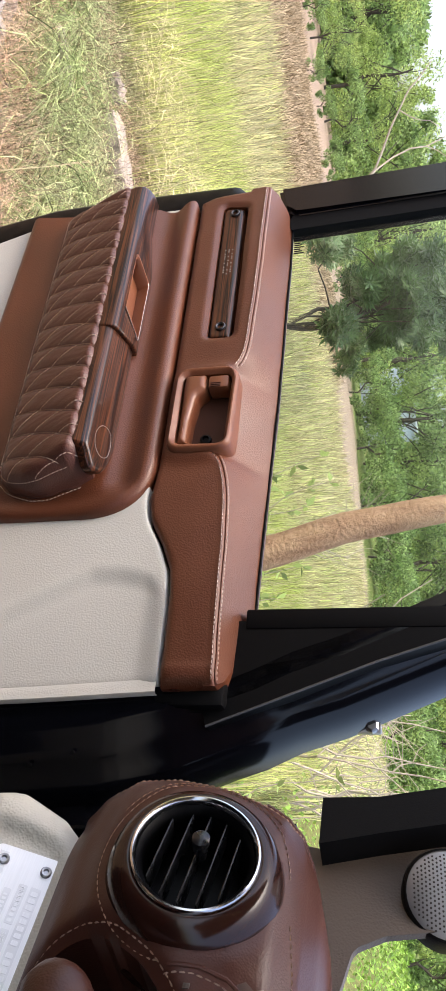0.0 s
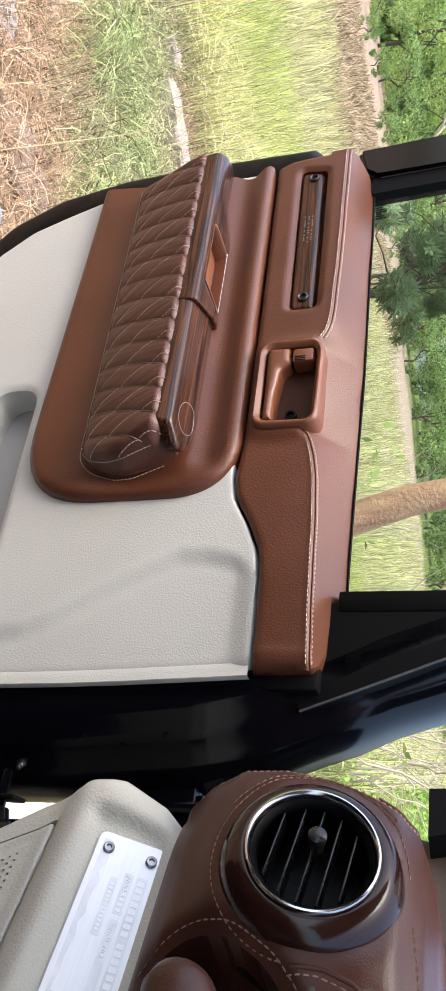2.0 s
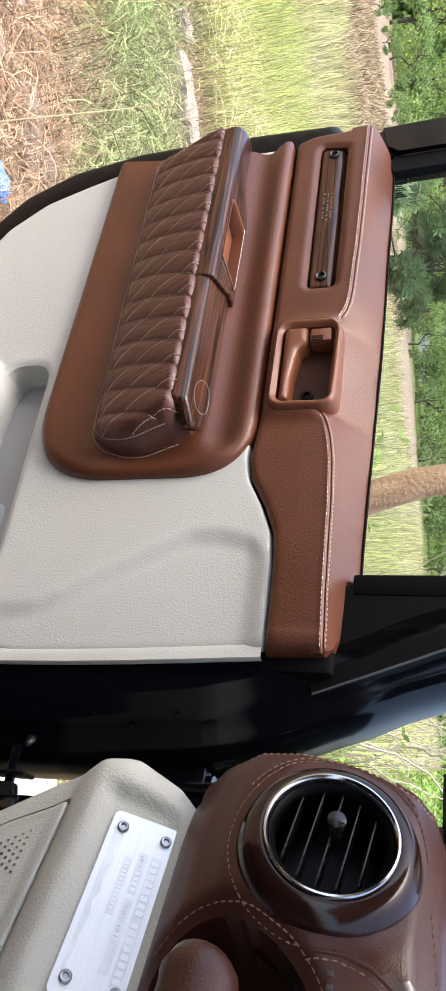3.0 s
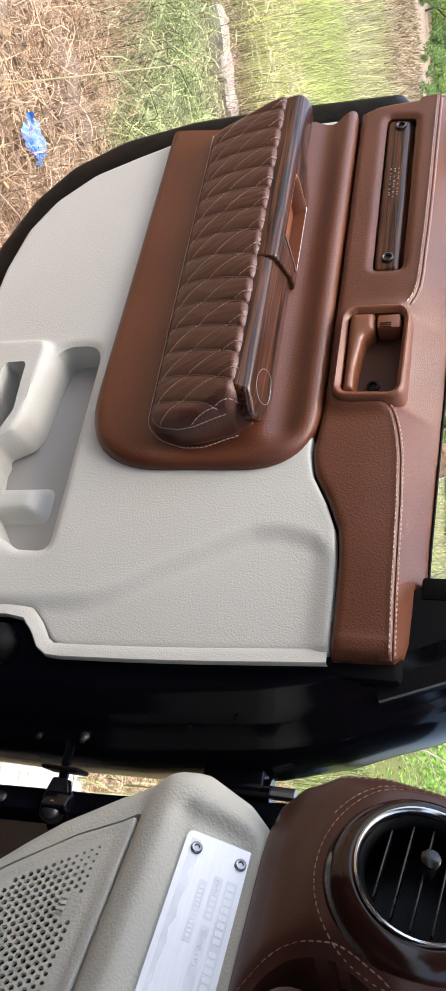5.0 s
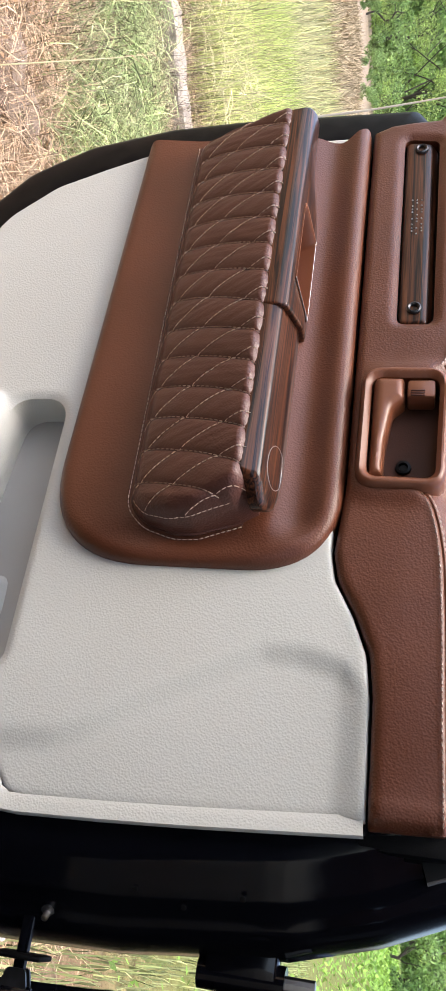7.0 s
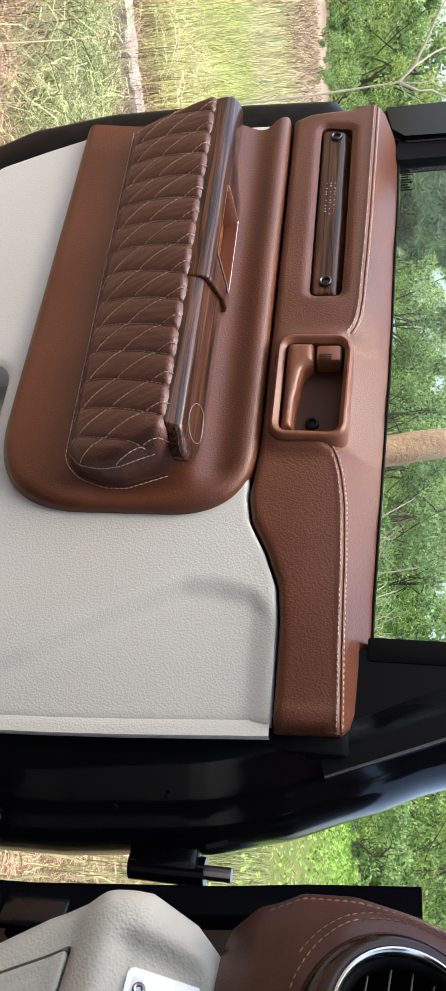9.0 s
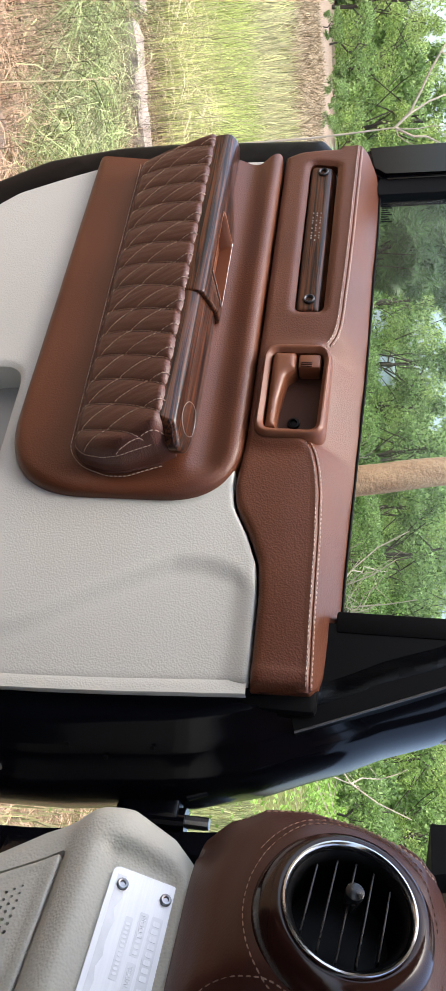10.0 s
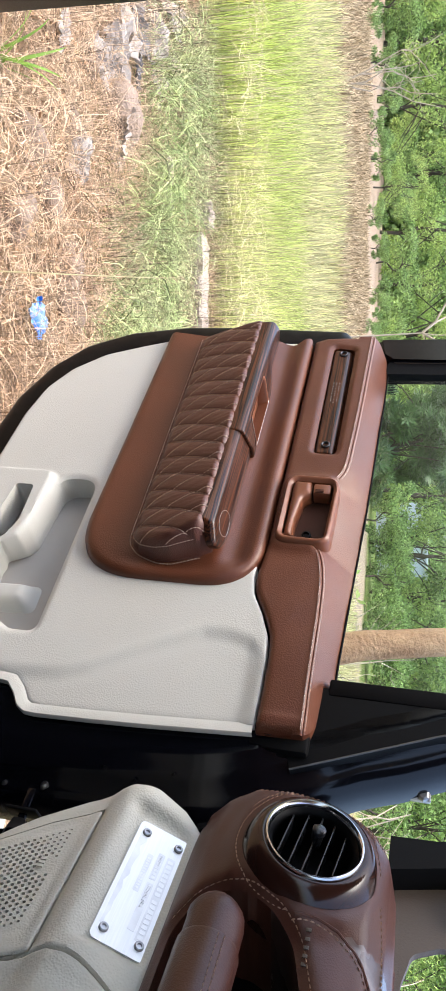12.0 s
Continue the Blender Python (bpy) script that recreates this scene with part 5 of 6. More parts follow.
def earth_material(name):
    """Straw litter near the car, grass beyond it, scrub and bare earth farther off."""
    m = bpy.data.materials.new(name)
    m.use_nodes = True
    n, link = m.node_tree.nodes, m.node_tree.links.new
    bsdf = n["Principled BSDF"]
    bsdf.inputs["Roughness"].default_value, bsdf.inputs["Specular IOR Level"].default_value = 0.95, 0.15
    where, split = n.new("ShaderNodeTexCoord"), n.new("ShaderNodeSeparateXYZ")
    link(where.outputs["Object"], split.inputs[0])
    wobble = n.new("ShaderNodeTexNoise")
    wobble.inputs["Scale"].default_value, wobble.inputs["Detail"].default_value = 0.7, 6.0
    link(where.outputs["Object"], wobble.inputs["Vector"])
    fine = n.new("ShaderNodeTexNoise")
    fine.inputs["Scale"].default_value, fine.inputs["Detail"].default_value = 14.0, 8.0
    link(where.outputs["Object"], fine.inputs["Vector"])

    def tone(a, b):
        mix = n.new("ShaderNodeMix")
        mix.data_type = "RGBA"
        mix.inputs[6].default_value, mix.inputs[7].default_value = (*a, 1), (*b, 1)
        link(fine.outputs[0], mix.inputs[0])
        return mix.outputs[2]

    def edge(limit, soft, lean):
        """0 before the line y = limit + lean * x, 1 past it."""
        slant, shift, ramp = n.new("ShaderNodeMath"), n.new("ShaderNodeMath"), n.new("ShaderNodeMapRange")
        slant.operation, slant.inputs[1].default_value = "MULTIPLY", -lean
        link(split.outputs[0], slant.inputs[0])
        shift.operation = "ADD"
        link(split.outputs[1], shift.inputs[0])
        link(slant.outputs[0], shift.inputs[1])
        jitter = n.new("ShaderNodeMath")
        jitter.operation, jitter.inputs[1].default_value = "MULTIPLY_ADD", soft * 2.0
        link(wobble.outputs[0], jitter.inputs[0])
        link(shift.outputs[0], jitter.inputs[2])
        ramp.inputs[1].default_value, ramp.inputs[2].default_value = limit + soft * 0.5, limit + soft * 1.5
        link(jitter.outputs[0], ramp.inputs[0])
        return ramp.outputs[0]

    def over(base, top, factor):
        mix = n.new("ShaderNodeMix")
        mix.data_type = "RGBA"
        link(factor, mix.inputs[0])
        link(base, mix.inputs[6])
        link(top, mix.inputs[7])
        return mix.outputs[2]

    out = tone((0.11, 0.065, 0.038), (0.40, 0.275, 0.165))
    out = over(out, tone((0.09, 0.10, 0.03), (0.26, 0.26, 0.09)), edge(3.2, 1.2, 0.0))
    out = over(out, tone((0.21, 0.15, 0.10), (0.36, 0.27, 0.18)), edge(19.5, 3.0, 0.75))
    out = over(out, tone((0.24, 0.18, 0.125), (0.40, 0.31, 0.23)), edge(29.0, 2.5, -0.4))
    out = over(out, tone((0.08, 0.13, 0.03), (0.20, 0.24, 0.07)), edge(42.0, 4.0, -1.0))
    link(out, bsdf.inputs["Base Color"])
    bump = n.new("ShaderNodeBump")
    bump.inputs["Distance"].default_value = 0.06
    link(fine.outputs[0], bump.inputs["Height"])
    link(bump.outputs[0], bsdf.inputs["Normal"])
    return m


reach = np.concatenate([-np.geomspace(900, 14, 14), np.arange(-13, 12, 0.25), np.geomspace(12, 900, 14)])
gx, gy = np.meshgrid(reach, reach)
gz = np.where(np.hypot(gx, gy) < 60, ground_height(gx, gy), GROUND_Z)
side = len(reach)
mesh = mesh_of("ground", np.stack([gx.ravel(), gy.ravel(), gz.ravel()], 1), [(r * side + c, r * side + c + 1, (r + 1) * side + c + 1, (r + 1) * side + c) for r in range(side - 1) for c in range(side - 1)])
tagged(part("ground", mesh, earth_material("straw, grass and bare earth"), sharp=180), "dry straw litter giving way to a grassy field", "ground", kind="structure")


def stuff_mesh(name, verts, quads, mat, label, category):
    mesh = bpy.data.meshes.new(name)
    verts, quads = np.asarray(verts, np.float32), np.asarray(quads, np.int32)
    mesh.vertices.add(len(verts))
    mesh.vertices.foreach_set("co", verts.ravel())
    mesh.loops.add(quads.size)
    mesh.loops.foreach_set("vertex_index", quads.ravel())
    mesh.polygons.add(len(quads))
    mesh.polygons.foreach_set("loop_start", np.arange(0, quads.size, quads.shape[1], dtype=np.int32))
    mesh.update(calc_edges=True)
    mesh.validate()
    mesh.shade_smooth()
    mesh.materials.append(mat)
    ob = new(name, mesh)
    return tagged(ob, label, category, kind="stuff") if label else ob


def blades(foot, height, width, bend, heading, droop):
    """Ribbons of two quads: root, middle and tip."""
    n = len(foot)
    side = np.stack([np.cos(heading), np.sin(heading), np.zeros(n)], 1)
    lean = np.stack([-np.sin(heading), np.cos(heading), np.zeros(n)], 1)
    up = np.array([0, 0, 1.0])
    mid = foot + up * (height * 0.55)[:, None] + lean * (bend * 0.3)[:, None]
    tip = foot + up * (height * (1 - droop))[:, None] + lean * bend[:, None]
    w = width[:, None] / 2
    verts = np.stack([foot - side * w, foot + side * w, mid - side * w * 0.85, mid + side * w * 0.85, tip - side * w * 0.25, tip + side * w * 0.25], 1).reshape(-1, 3)
    base = (np.arange(n) * 6)[:, None]
    quads = np.concatenate([base + np.array([0, 1, 3, 2]), base + np.array([2, 3, 5, 4])], 0)
    return verts, quads


def tangle(foot, length, rise, half, curl):
    """Thin ribbons of four quads that rise from the ground, bow over and wander sideways."""
    n, steps = len(foot), 4
    heading, rate = rng.uniform(0, 6.283, n), rng.normal(0, curl, n)
    points = [foot]
    for k in range(1, steps + 1):
        heading = heading + rate * rng.uniform(0.4, 1.4, n)
        move = np.stack([np.cos(heading), np.sin(heading), np.zeros(n)], 1) * (length / steps)[:, None]
        up = rise * (math.sin(math.pi * 0.8 * k / steps) - math.sin(math.pi * 0.8 * (k - 1) / steps))
        points.append(points[-1] + move + np.stack([np.zeros(n), np.zeros(n), up], 1))
    across = rng.uniform(0, 6.283, n)
    side = np.stack([np.cos(across), np.sin(across), rng.normal(0, 0.5, n)], 1) * half[:, None]
    verts = np.stack([q + f * side for q in points for f in (-1, 1)], 1).reshape(-1, 3)
    base = (np.arange(n) * 2 * (steps + 1))[:, None]
    quads = np.concatenate([base + np.array([2 * k, 2 * k + 1, 2 * k + 3, 2 * k + 2]) for k in range(steps)], 0)
    return verts, quads


def scatter(count, near, far, az0, az1):
    """Places in a sector seen from the doorway."""
    r = np.sqrt(rng.uniform(near ** 2, far ** 2, count))
    a = np.radians(rng.uniform(az0, az1, count))
    x, y = r * np.sin(a), r * np.cos(a)
    return np.stack([x, y, ground_height(x, y)], 1)


GRASS = material("yellow green grass", (0.66, 0.68, 0.28), 0.7, second=(0.50, 0.58, 0.14), spots=0.55, random_tone=0.62, spread=0.28, through_light=0.35, spec=0.2)
GRASS_FAR = material("paler ripening grass", (0.74, 0.70, 0.40), 0.7, second=(0.56, 0.62, 0.19), spots=0.3, random_tone=0.62, spread=0.3, through_light=0.35, spec=0.2)
DRYGRASS = material("dry seeding grass", (0.78, 0.69, 0.44), 0.8, second=(0.46, 0.39, 0.18), spots=0.8, random_tone=0.45, through_light=0.3, spec=0.2)
STRAW = material("dry straw", (0.70, 0.53, 0.36), 0.75, second=(0.38, 0.25, 0.155), spots=2.0, random_tone=0.7, through_light=0.15, spec=0.2)
WEED = material("wiry green weeds", (0.27, 0.33, 0.12), 0.7, second=(0.46, 0.44, 0.24), spots=3.0, random_tone=0.7, through_light=0.25, spec=0.2)


def field(name, count, near, far, az0, az1, tall, wide, mat, label, keep=None, sway=0.20):
    foot = scatter(count, near, far, az0, az1)
    if keep is not None:
        foot = foot[keep(foot)]
    n = len(foot)
    h = tall * rng.uniform(0.45, 1.25, n)
    v, q = blades(foot, h, wide * rng.uniform(0.7, 1.3, n), h * rng.normal(0.10, sway, n), rng.uniform(0, 6.283, n), rng.uniform(0, 0.25, n))
    return stuff_mesh(name, v, q, mat, label, "grass")


on_field = lambda f: (f[:, 1] > 4.62 + 0.35 * np.sin(f[:, 0] * 3) * np.sin(f[:, 0] * 1.1 + 2) + 1.0 * rng.uniform(0, 1, len(f)) ** 2) & (f[:, 1] < (np.clip(25 + 0.9 * f[:, 0], 15, 29) - 4.2 * smooth(f[:, 0], -2.5, -6.0)) + np.sin(f[:, 0] * 1.3))
field("field_grass", 60000, 4.9, 9.5, -44, 19, 0.32, 0.0062, GRASS, "tall yellow green grass of the field", on_field)
field("field_grass", 52000, 9.0, 31, -46, 21, 0.36, 0.017, GRASS_FAR, "tall yellow green grass of the field", on_field)
field("seed_grass", 15000, 5.0, 12, -44, 19, 0.42, 0.0062, DRYGRASS, "pale dry seeding grass stems", on_field)
field("seed_grass", 30000, 12, 30, -46, 21, 0.48, 0.016, DRYGRASS, "pale dry seeding grass stems", on_field)
bank = lambda f: (np.sin(f[:, 0] * 4.1 + 1.3) + np.sin(f[:, 1] * 5.0 + f[:, 0]) + 1.5 * (f[:, 1] - 3.15) + rng.normal(0, 0.6, len(f)) > 0.6) & ((f[:, 1] < 4.2) | (f[:, 1] > 4.85) | (f[:, 0] < -2.6))
field("bank_weeds", 20000, 2.7, 6.0, -40, 10, 0.13, 0.0024, WEED, "wiry green weeds along the bank", bank, 0.75)
field("dead_stems", 9000, 2.2, 5.2, -44, 10, 0.20, 0.0020, STRAW, "grey brown dead stems among the weeds", None, 0.9)
STEM = material("dark olive grass stems", (0.20, 0.23, 0.07), 0.8, second=(0.12, 0.12, 0.04), spots=1.5, random_tone=0.5, spec=0.1)
field("dark_stems", 7000, 4.9, 10, -44, 19, 0.34, 0.0032, STEM, "dark olive stems among the field grass", on_field, 0.35)
field("dark_stems", 8000, 9, 28, -46, 21, 0.36, 0.008, STEM, "dark olive stems among the field grass", on_field, 0.3)
field("near_grass", 14000, 1.6, 9, 10, 45, 0.16, 0.007, WEED, "fresh green grass beside the car", lambda f: f[:, 0] > 0.9)
TWIGGY = material("dark dry twigs", (0.15, 0.11, 0.08), 0.9, second=(0.09, 0.065, 0.045), spots=4, random_tone=0.4, spec=0.1)
field("dry_twigs", 7000, 2.9, 5.4, -42, 10, 0.24, 0.0019, TWIGGY, "dark wiry twigs among the weeds", lambda f: f[:, 1] + 0.5 * np.sin(f[:, 0] * 4.1 + 1.3) > 3.3, 1.0)
# loose tufts of wiry weeds standing in the straw of the bank
roots = scatter(230, 3.0, 5.4, -38, 9)
roots = roots[(roots[:, 1] > 3.15 + 0.35 * np.sin(roots[:, 0] * 2.3)) & (roots[:, 1] < 4.15 + 0.9 * (roots[:, 0] < -2.5))]
foot = np.repeat(roots, 130, 0) + np.concatenate([rng.normal(0, 0.11, (len(roots) * 130, 2)), np.zeros((len(roots) * 130, 1))], 1)
foot[:, 2] = ground_height(foot[:, 0], foot[:, 1])
n = len(foot)
h = np.repeat(rng.uniform(0.08, 0.24, len(roots)) * (1 - 0.45 * smooth(roots[:, 1], 3.9, 4.4)), 130) * rng.uniform(0.4, 1.2, n)
v, q = tangle(foot, h * 1.5, h * 0.8, rng.uniform(0.0009, 0.0019, n), 1.1)
stuff_mesh("weed_tufts", v, q, material("grey green wiry tufts", (0.32, 0.42, 0.15), 0.7, second=(0.54, 0.54, 0.30), spots=2.5, random_tone=0.75, through_light=0.25, spec=0.2), "tangled grey green wiry weeds on the bank", "weeds")
# brown dead leaves and chips lying in the straw
foot = scatter(16000, 1.5, 5.0, -60, 20)
foot = foot[(foot[:, 1] < 4.4) & (foot[:, 1] > 0.9) & (rng.uniform(0, 1, len(foot)) < 0.35 + 0.65 * smooth(np.sin(foot[:, 0] * 3.1) + np.sin(foot[:, 1] * 3.7 + foot[:, 0]), -0.2, 0.9))]
n = len(foot)
turn, size = rng.uniform(0, 6.283, n), rng.uniform(0.008, 0.034, n)
way = np.stack([np.cos(turn), np.sin(turn), rng.uniform(-0.2, 0.7, n)], 1) * size[:, None]
off = np.stack([-np.sin(turn), np.cos(turn), rng.uniform(-0.5, 0.5, n)], 1) * (size * rng.uniform(0.2, 0.45, n))[:, None]
base = foot + np.stack([np.zeros(n), np.zeros(n), rng.uniform(0.005, 0.05, n)], 1)
verts = np.stack([base, base + way * 0.5 + off, base + way, base + way * 0.5 - off], 1).reshape(-1, 3)
stuff_mesh("leaf_litter", verts, (np.arange(n) * 4)[:, None] + np.array([0, 1, 2, 3]), material("dead brown leaves", (0.46, 0.30, 0.17), 0.8, second=(0.20, 0.11, 0.06), spots=8, random_tone=0.7, spec=0.2), "brown dead leaves and chips in the straw", "leaves")
# low leafy weeds on the car's other side
FRESH = material("fresh green weeds", (0.30, 0.46, 0.09), 0.6, second=(0.16, 0.30, 0.05), spots=1.5, random_tone=0.5, through_light=0.35, spec=0.3)
foot = scatter(46000, 3.0, 46, 13, 46)
foot = foot[rng.uniform(0, 1, len(foot)) < smooth(np.degrees(np.arctan2(foot[:, 0], foot[:, 1])), 14, 21)]
n = len(foot)
size = 0.020 + 0.0046 * np.hypot(foot[:, 0], foot[:, 1]) * rng.uniform(0.6, 1.4, n)
turn, tip = rng.uniform(0, 6.283, n), rng.uniform(-0.3, 0.9, n)
way = np.stack([np.cos(turn), np.sin(turn), tip], 1) * size[:, None]
off = np.stack([-np.sin(turn), np.cos(turn), rng.uniform(-0.4, 0.4, n)], 1) * (size * 0.3)[:, None]
base = foot + np.stack([np.zeros(n), np.zeros(n), rng.uniform(0.02, 0.24, n)], 1)
verts = np.stack([base, base + way * 0.5 + off, base + way, base + way * 0.5 - off], 1).reshape(-1, 3)
stuff_mesh("leafy_weeds", verts, (np.arange(n) * 4)[:, None] + np.array([0, 1, 2, 3]), FRESH, "fresh green leafy weeds beside the car", "weeds")
# straw lying in loose curls
foot = scatter(64000, 1.5, 5.3, -62, 30)
foot = foot[(foot[:, 1] < 4.9) & (foot[:, 1] > 0.9)]
foot[:, 2] += rng.uniform(0.0, 0.045, len(foot))
n = len(foot)
v, q = tangle(foot, rng.uniform(0.06, 0.24, n), rng.uniform(-0.01, 0.055, n), rng.uniform(0.0006, 0.0016, n), 0.75)
stuff_mesh("straw", v, q, STRAW, "dry tan straw strewn on the ground", "straw")
# pale dry stalks fallen over the edge of the field
foot = scatter(5000, 4.6, 6.5, -44, 12)
foot = foot[foot[:, 1] > 4.55]
foot[:, 2] += rng.uniform(0.05, 0.25, len(foot))
n = len(foot)
v, q = tangle(foot, rng.uniform(0.15, 0.45, n), rng.uniform(0.0, 0.10, n), rng.uniform(0.0010, 0.0022, n), 0.5)
stuff_mesh("fallen_stalks", v, q, DRYGRASS, "pale dry stalks fallen over the field grass", "grass")

# ---- stones, rubble, beam and litter ----
STONE = material("dusty grey brown stone", (0.36, 0.27, 0.20), 0.9, second=(0.20, 0.14, 0.10), grain=1.0, scale=40, spots=7)
PALE = material("pale concrete", (0.52, 0.45, 0.37), 0.9, second=(0.27, 0.21, 0.16), grain=0.9, scale=60, spots=12)
SHEET = material("crumpled dirty white plastic", (0.46, 0.41, 0.36), 0.7, second=(0.20, 0.16, 0.13), spots=11, spread=0.35)
BLUE = material("blue plastic wrapper", (0.02, 0.17, 0.60), 0.35, second=(0.34, 0.48, 0.66), spots=14, spread=0.25)


def rock(size, seed):
    bm = bmesh.new()
    bmesh.ops.create_icosphere(bm, subdivisions=3, radius=1.0)
    off = Vector((seed * 3.1, seed * 1.7, seed * 2.3))
    for v in bm.verts:
        v.co *= 1 + 0.38 * noise.noise(v.co * 1.1 + off) + 0.20 * noise.noise(v.co * 2.6 + off) + 0.07 * noise.noise(v.co * 6.0 + off)
        v.co = Vector((v.co.x * size[0], v.co.y * size[1], v.co.z * size[2]))
    return bm


for i, (x, y, sx, sy, sz, mat) in enumerate(((-1.21, 2.61, 0.10, 0.08, 0.06, STONE), (-1.09, 2.68, 0.09, 0.07, 0.05, STONE), (-1.50, 2.24, 0.12, 0.08, 0.06, STONE), (-1.40, 2.40, 0.08, 0.09, 0.05, STONE), (-1.20, 2.18, 0.10, 0.07, 0.06, STONE), (-1.12, 2.60, 0.12, 0.08, 0.05, STONE), (-2.21, 3.10, 0.17, 0.12, 0.11, STONE), (-2.58, 3.02, 0.12, 0.09, 0.08, PALE), (-2.86, 3.66, 0.13, 0.10, 0.09, PALE), (-2.02, 3.12, 0.09, 0.07, 0.05, PALE), (-2.72, 3.36, 0.10, 0.12, 0.07, STONE), (-1.78, 2.58, 0.09, 0.06, 0.05, STONE), (-2.20, 2.72, 0.10, 0.08, 0.05, STONE), (-1.62, 3.10, 0.07, 0.06, 0.04, PALE), (-1.92, 1.96, 0.13, 0.09, 0.07, STONE), (-2.95, 3.05, 0.12, 0.10, 0.08, STONE))):
    ob = part("rock", rock((sx, sy, sz), i + 1), mat, None, sharp=180)
    ob.matrix_world = pose(x, y, float(ground_height(np.array(x), np.array(y))) + sz * 0.05, 0, 0, 40 * i)
    tagged(ob, "pale weathered stone half sunk in straw" if mat is PALE else "grey brown stone half sunk in straw", "rock", "stones on the ground")
def worn_beam(half, across, tall, seed):
    """A cast concrete length with chipped edges and broken ends."""
    bm = bmesh.new()
    n = 40
    section = [(-1, -1), (-1, 0.55), (-0.9, 0.92), (-0.3, 1.0), (0.4, 0.97), (0.92, 0.9), (1, 0.5), (1, -1)]
    rings = []
    for i in range(n + 1):
        t = -1 + 2 * i / n
        wear = 1 - 0.35 * max(0.0, abs(t) - 0.9) / 0.1
        row = []
        for a, b in section:
            q = Vector((t * half * 6, a * 2 + seed, b * 2))
            chip = 1 + 0.22 * noise.noise(q * 1.6) + 0.14 * noise.noise(q * 4.1)
            row.append(bm.verts.new((t * half + 0.02 * noise.noise(q * 3), a * across * wear * chip, b * tall * wear * chip)))
        rings.append(row)
    for a, b in zip(rings, rings[1:]):
        for k in range(len(section) - 1):
            bm.faces.new((a[k], a[k + 1], b[k + 1], b[k]))
    bm.faces.new(rings[0])
    bm.faces.new(rings[-1][::-1])
    return bm


for x, y, z, half, across, tall, turn, label in ((-1.60, 4.47, 0.190, 0.62, 0.095, 0.045, 17, "old pale concrete beam lying in the grass"), (-2.16, 3.71, 0.150, 0.17, 0.042, 0.045, 15, "short broken length of pale concrete in weeds"), (-2.40, 4.42, 0.180, 0.085, 0.055, 0.065, 60, "broken pale concrete block at the beam's end")):
    ob = part("concrete_beam", worn_beam(half, across, tall, x), PALE, None, sharp=40)
    ob.matrix_world = pose(x, y, z, 0, 1, turn)
    tagged(ob, label, "beam")


bm = bmesh.new()
box(bm, (-0.34, -0.30, -0.05), (0.34, 0.30, 0.035), 0.012)
bmesh.ops.subdivide_edges(bm, edges=list(bm.edges), cuts=3, use_grid_fill=True)
for v in bm.verts:
    v.co += Vector((noise.noise(v.co * 9), noise.noise(v.co * 9 + Vector((4, 0, 0))), 0.5 * noise.noise(v.co * 12))) * 0.012
slab = part("concrete_slab", bm, material("pale pink grey concrete", (0.66, 0.60, 0.55), 0.9, second=(0.50, 0.44, 0.39), grain=0.5, scale=60, spots=6), None, sharp=40)
slab.matrix_world = pose(0.80, 2.02, 0.135, 0, 0, 62)
tagged(slab, "pale broken concrete slab lying beside the car", "slab")


def crumpled(size, seed):
    bm = bmesh.new()
    bmesh.ops.create_grid(bm, x_segments=14, y_segments=14, size=1.0)
    for v in bm.verts:
        q = v.co * 1.6 + Vector((seed * 2.7, seed * 1.3, 0))
        h = noise.noise(q) * 0.6 + noise.noise(q * 2.7) * 0.35
        v.co = Vector((v.co.x * size * (1 + 0.3 * noise.noise(q + Vector((9, 0, 0)))), v.co.y * size * 0.6 * (1 + 0.4 * noise.noise(q + Vector((0, 7, 0)))), abs(h) * size * 0.60))
    return bm


RAG = material("dirty grey cloth rag", (0.30, 0.27, 0.25), 0.9, second=(0.10, 0.09, 0.085), grain=0.4, scale=200, spots=16)
for i, (x, y, size, turn) in enumerate(((-2.56, 3.02, 0.20, 15), (-2.20, 2.77, 0.13, 95), (-2.34, 2.94, 0.17, 40), (-2.46, 3.24, 0.14, 70), (-2.70, 3.46, 0.15, 10), (-2.07, 3.10, 0.15, 170), (-2.57, 3.56, 0.13, 120), (-2.33, 2.85, 0.12, 60), (-2.80, 3.33, 0.17, 30), (-2.66, 3.16, 0.19, 100), (-2.01, 2.35, 0.12, 140), (-1.64, 2.58, 0.10, 20), (-3.05, 3.50, 0.20, 75), (-2.92, 3.16, 0.18, 160))):
    rag = i in (3, 9, 13)
    ob = part("cloth_rag" if rag else "plastic_sheet", crumpled(size * 0.8, i + 1), RAG if rag else SHEET, None, sharp=30)
    ob.matrix_world = pose(x, y, float(ground_height(np.array(x), np.array(y))) + 0.045, 14 * (i % 3), -10 + 9 * (i % 4), turn)
    tagged(ob, "crumpled dirty grey cloth rag on rubble" if rag else "crumpled dirty white plastic sheet on rubble", "litter", "litter on the rubble")
ob = part("wrapper", crumpled(0.070, 11), BLUE, None, sharp=30)
ob.matrix_world = pose(-0.90, 2.30, 0.185, 14, 8, 65)
tagged(ob, "crumpled blue and white plastic wrapper on straw", "wrapper")

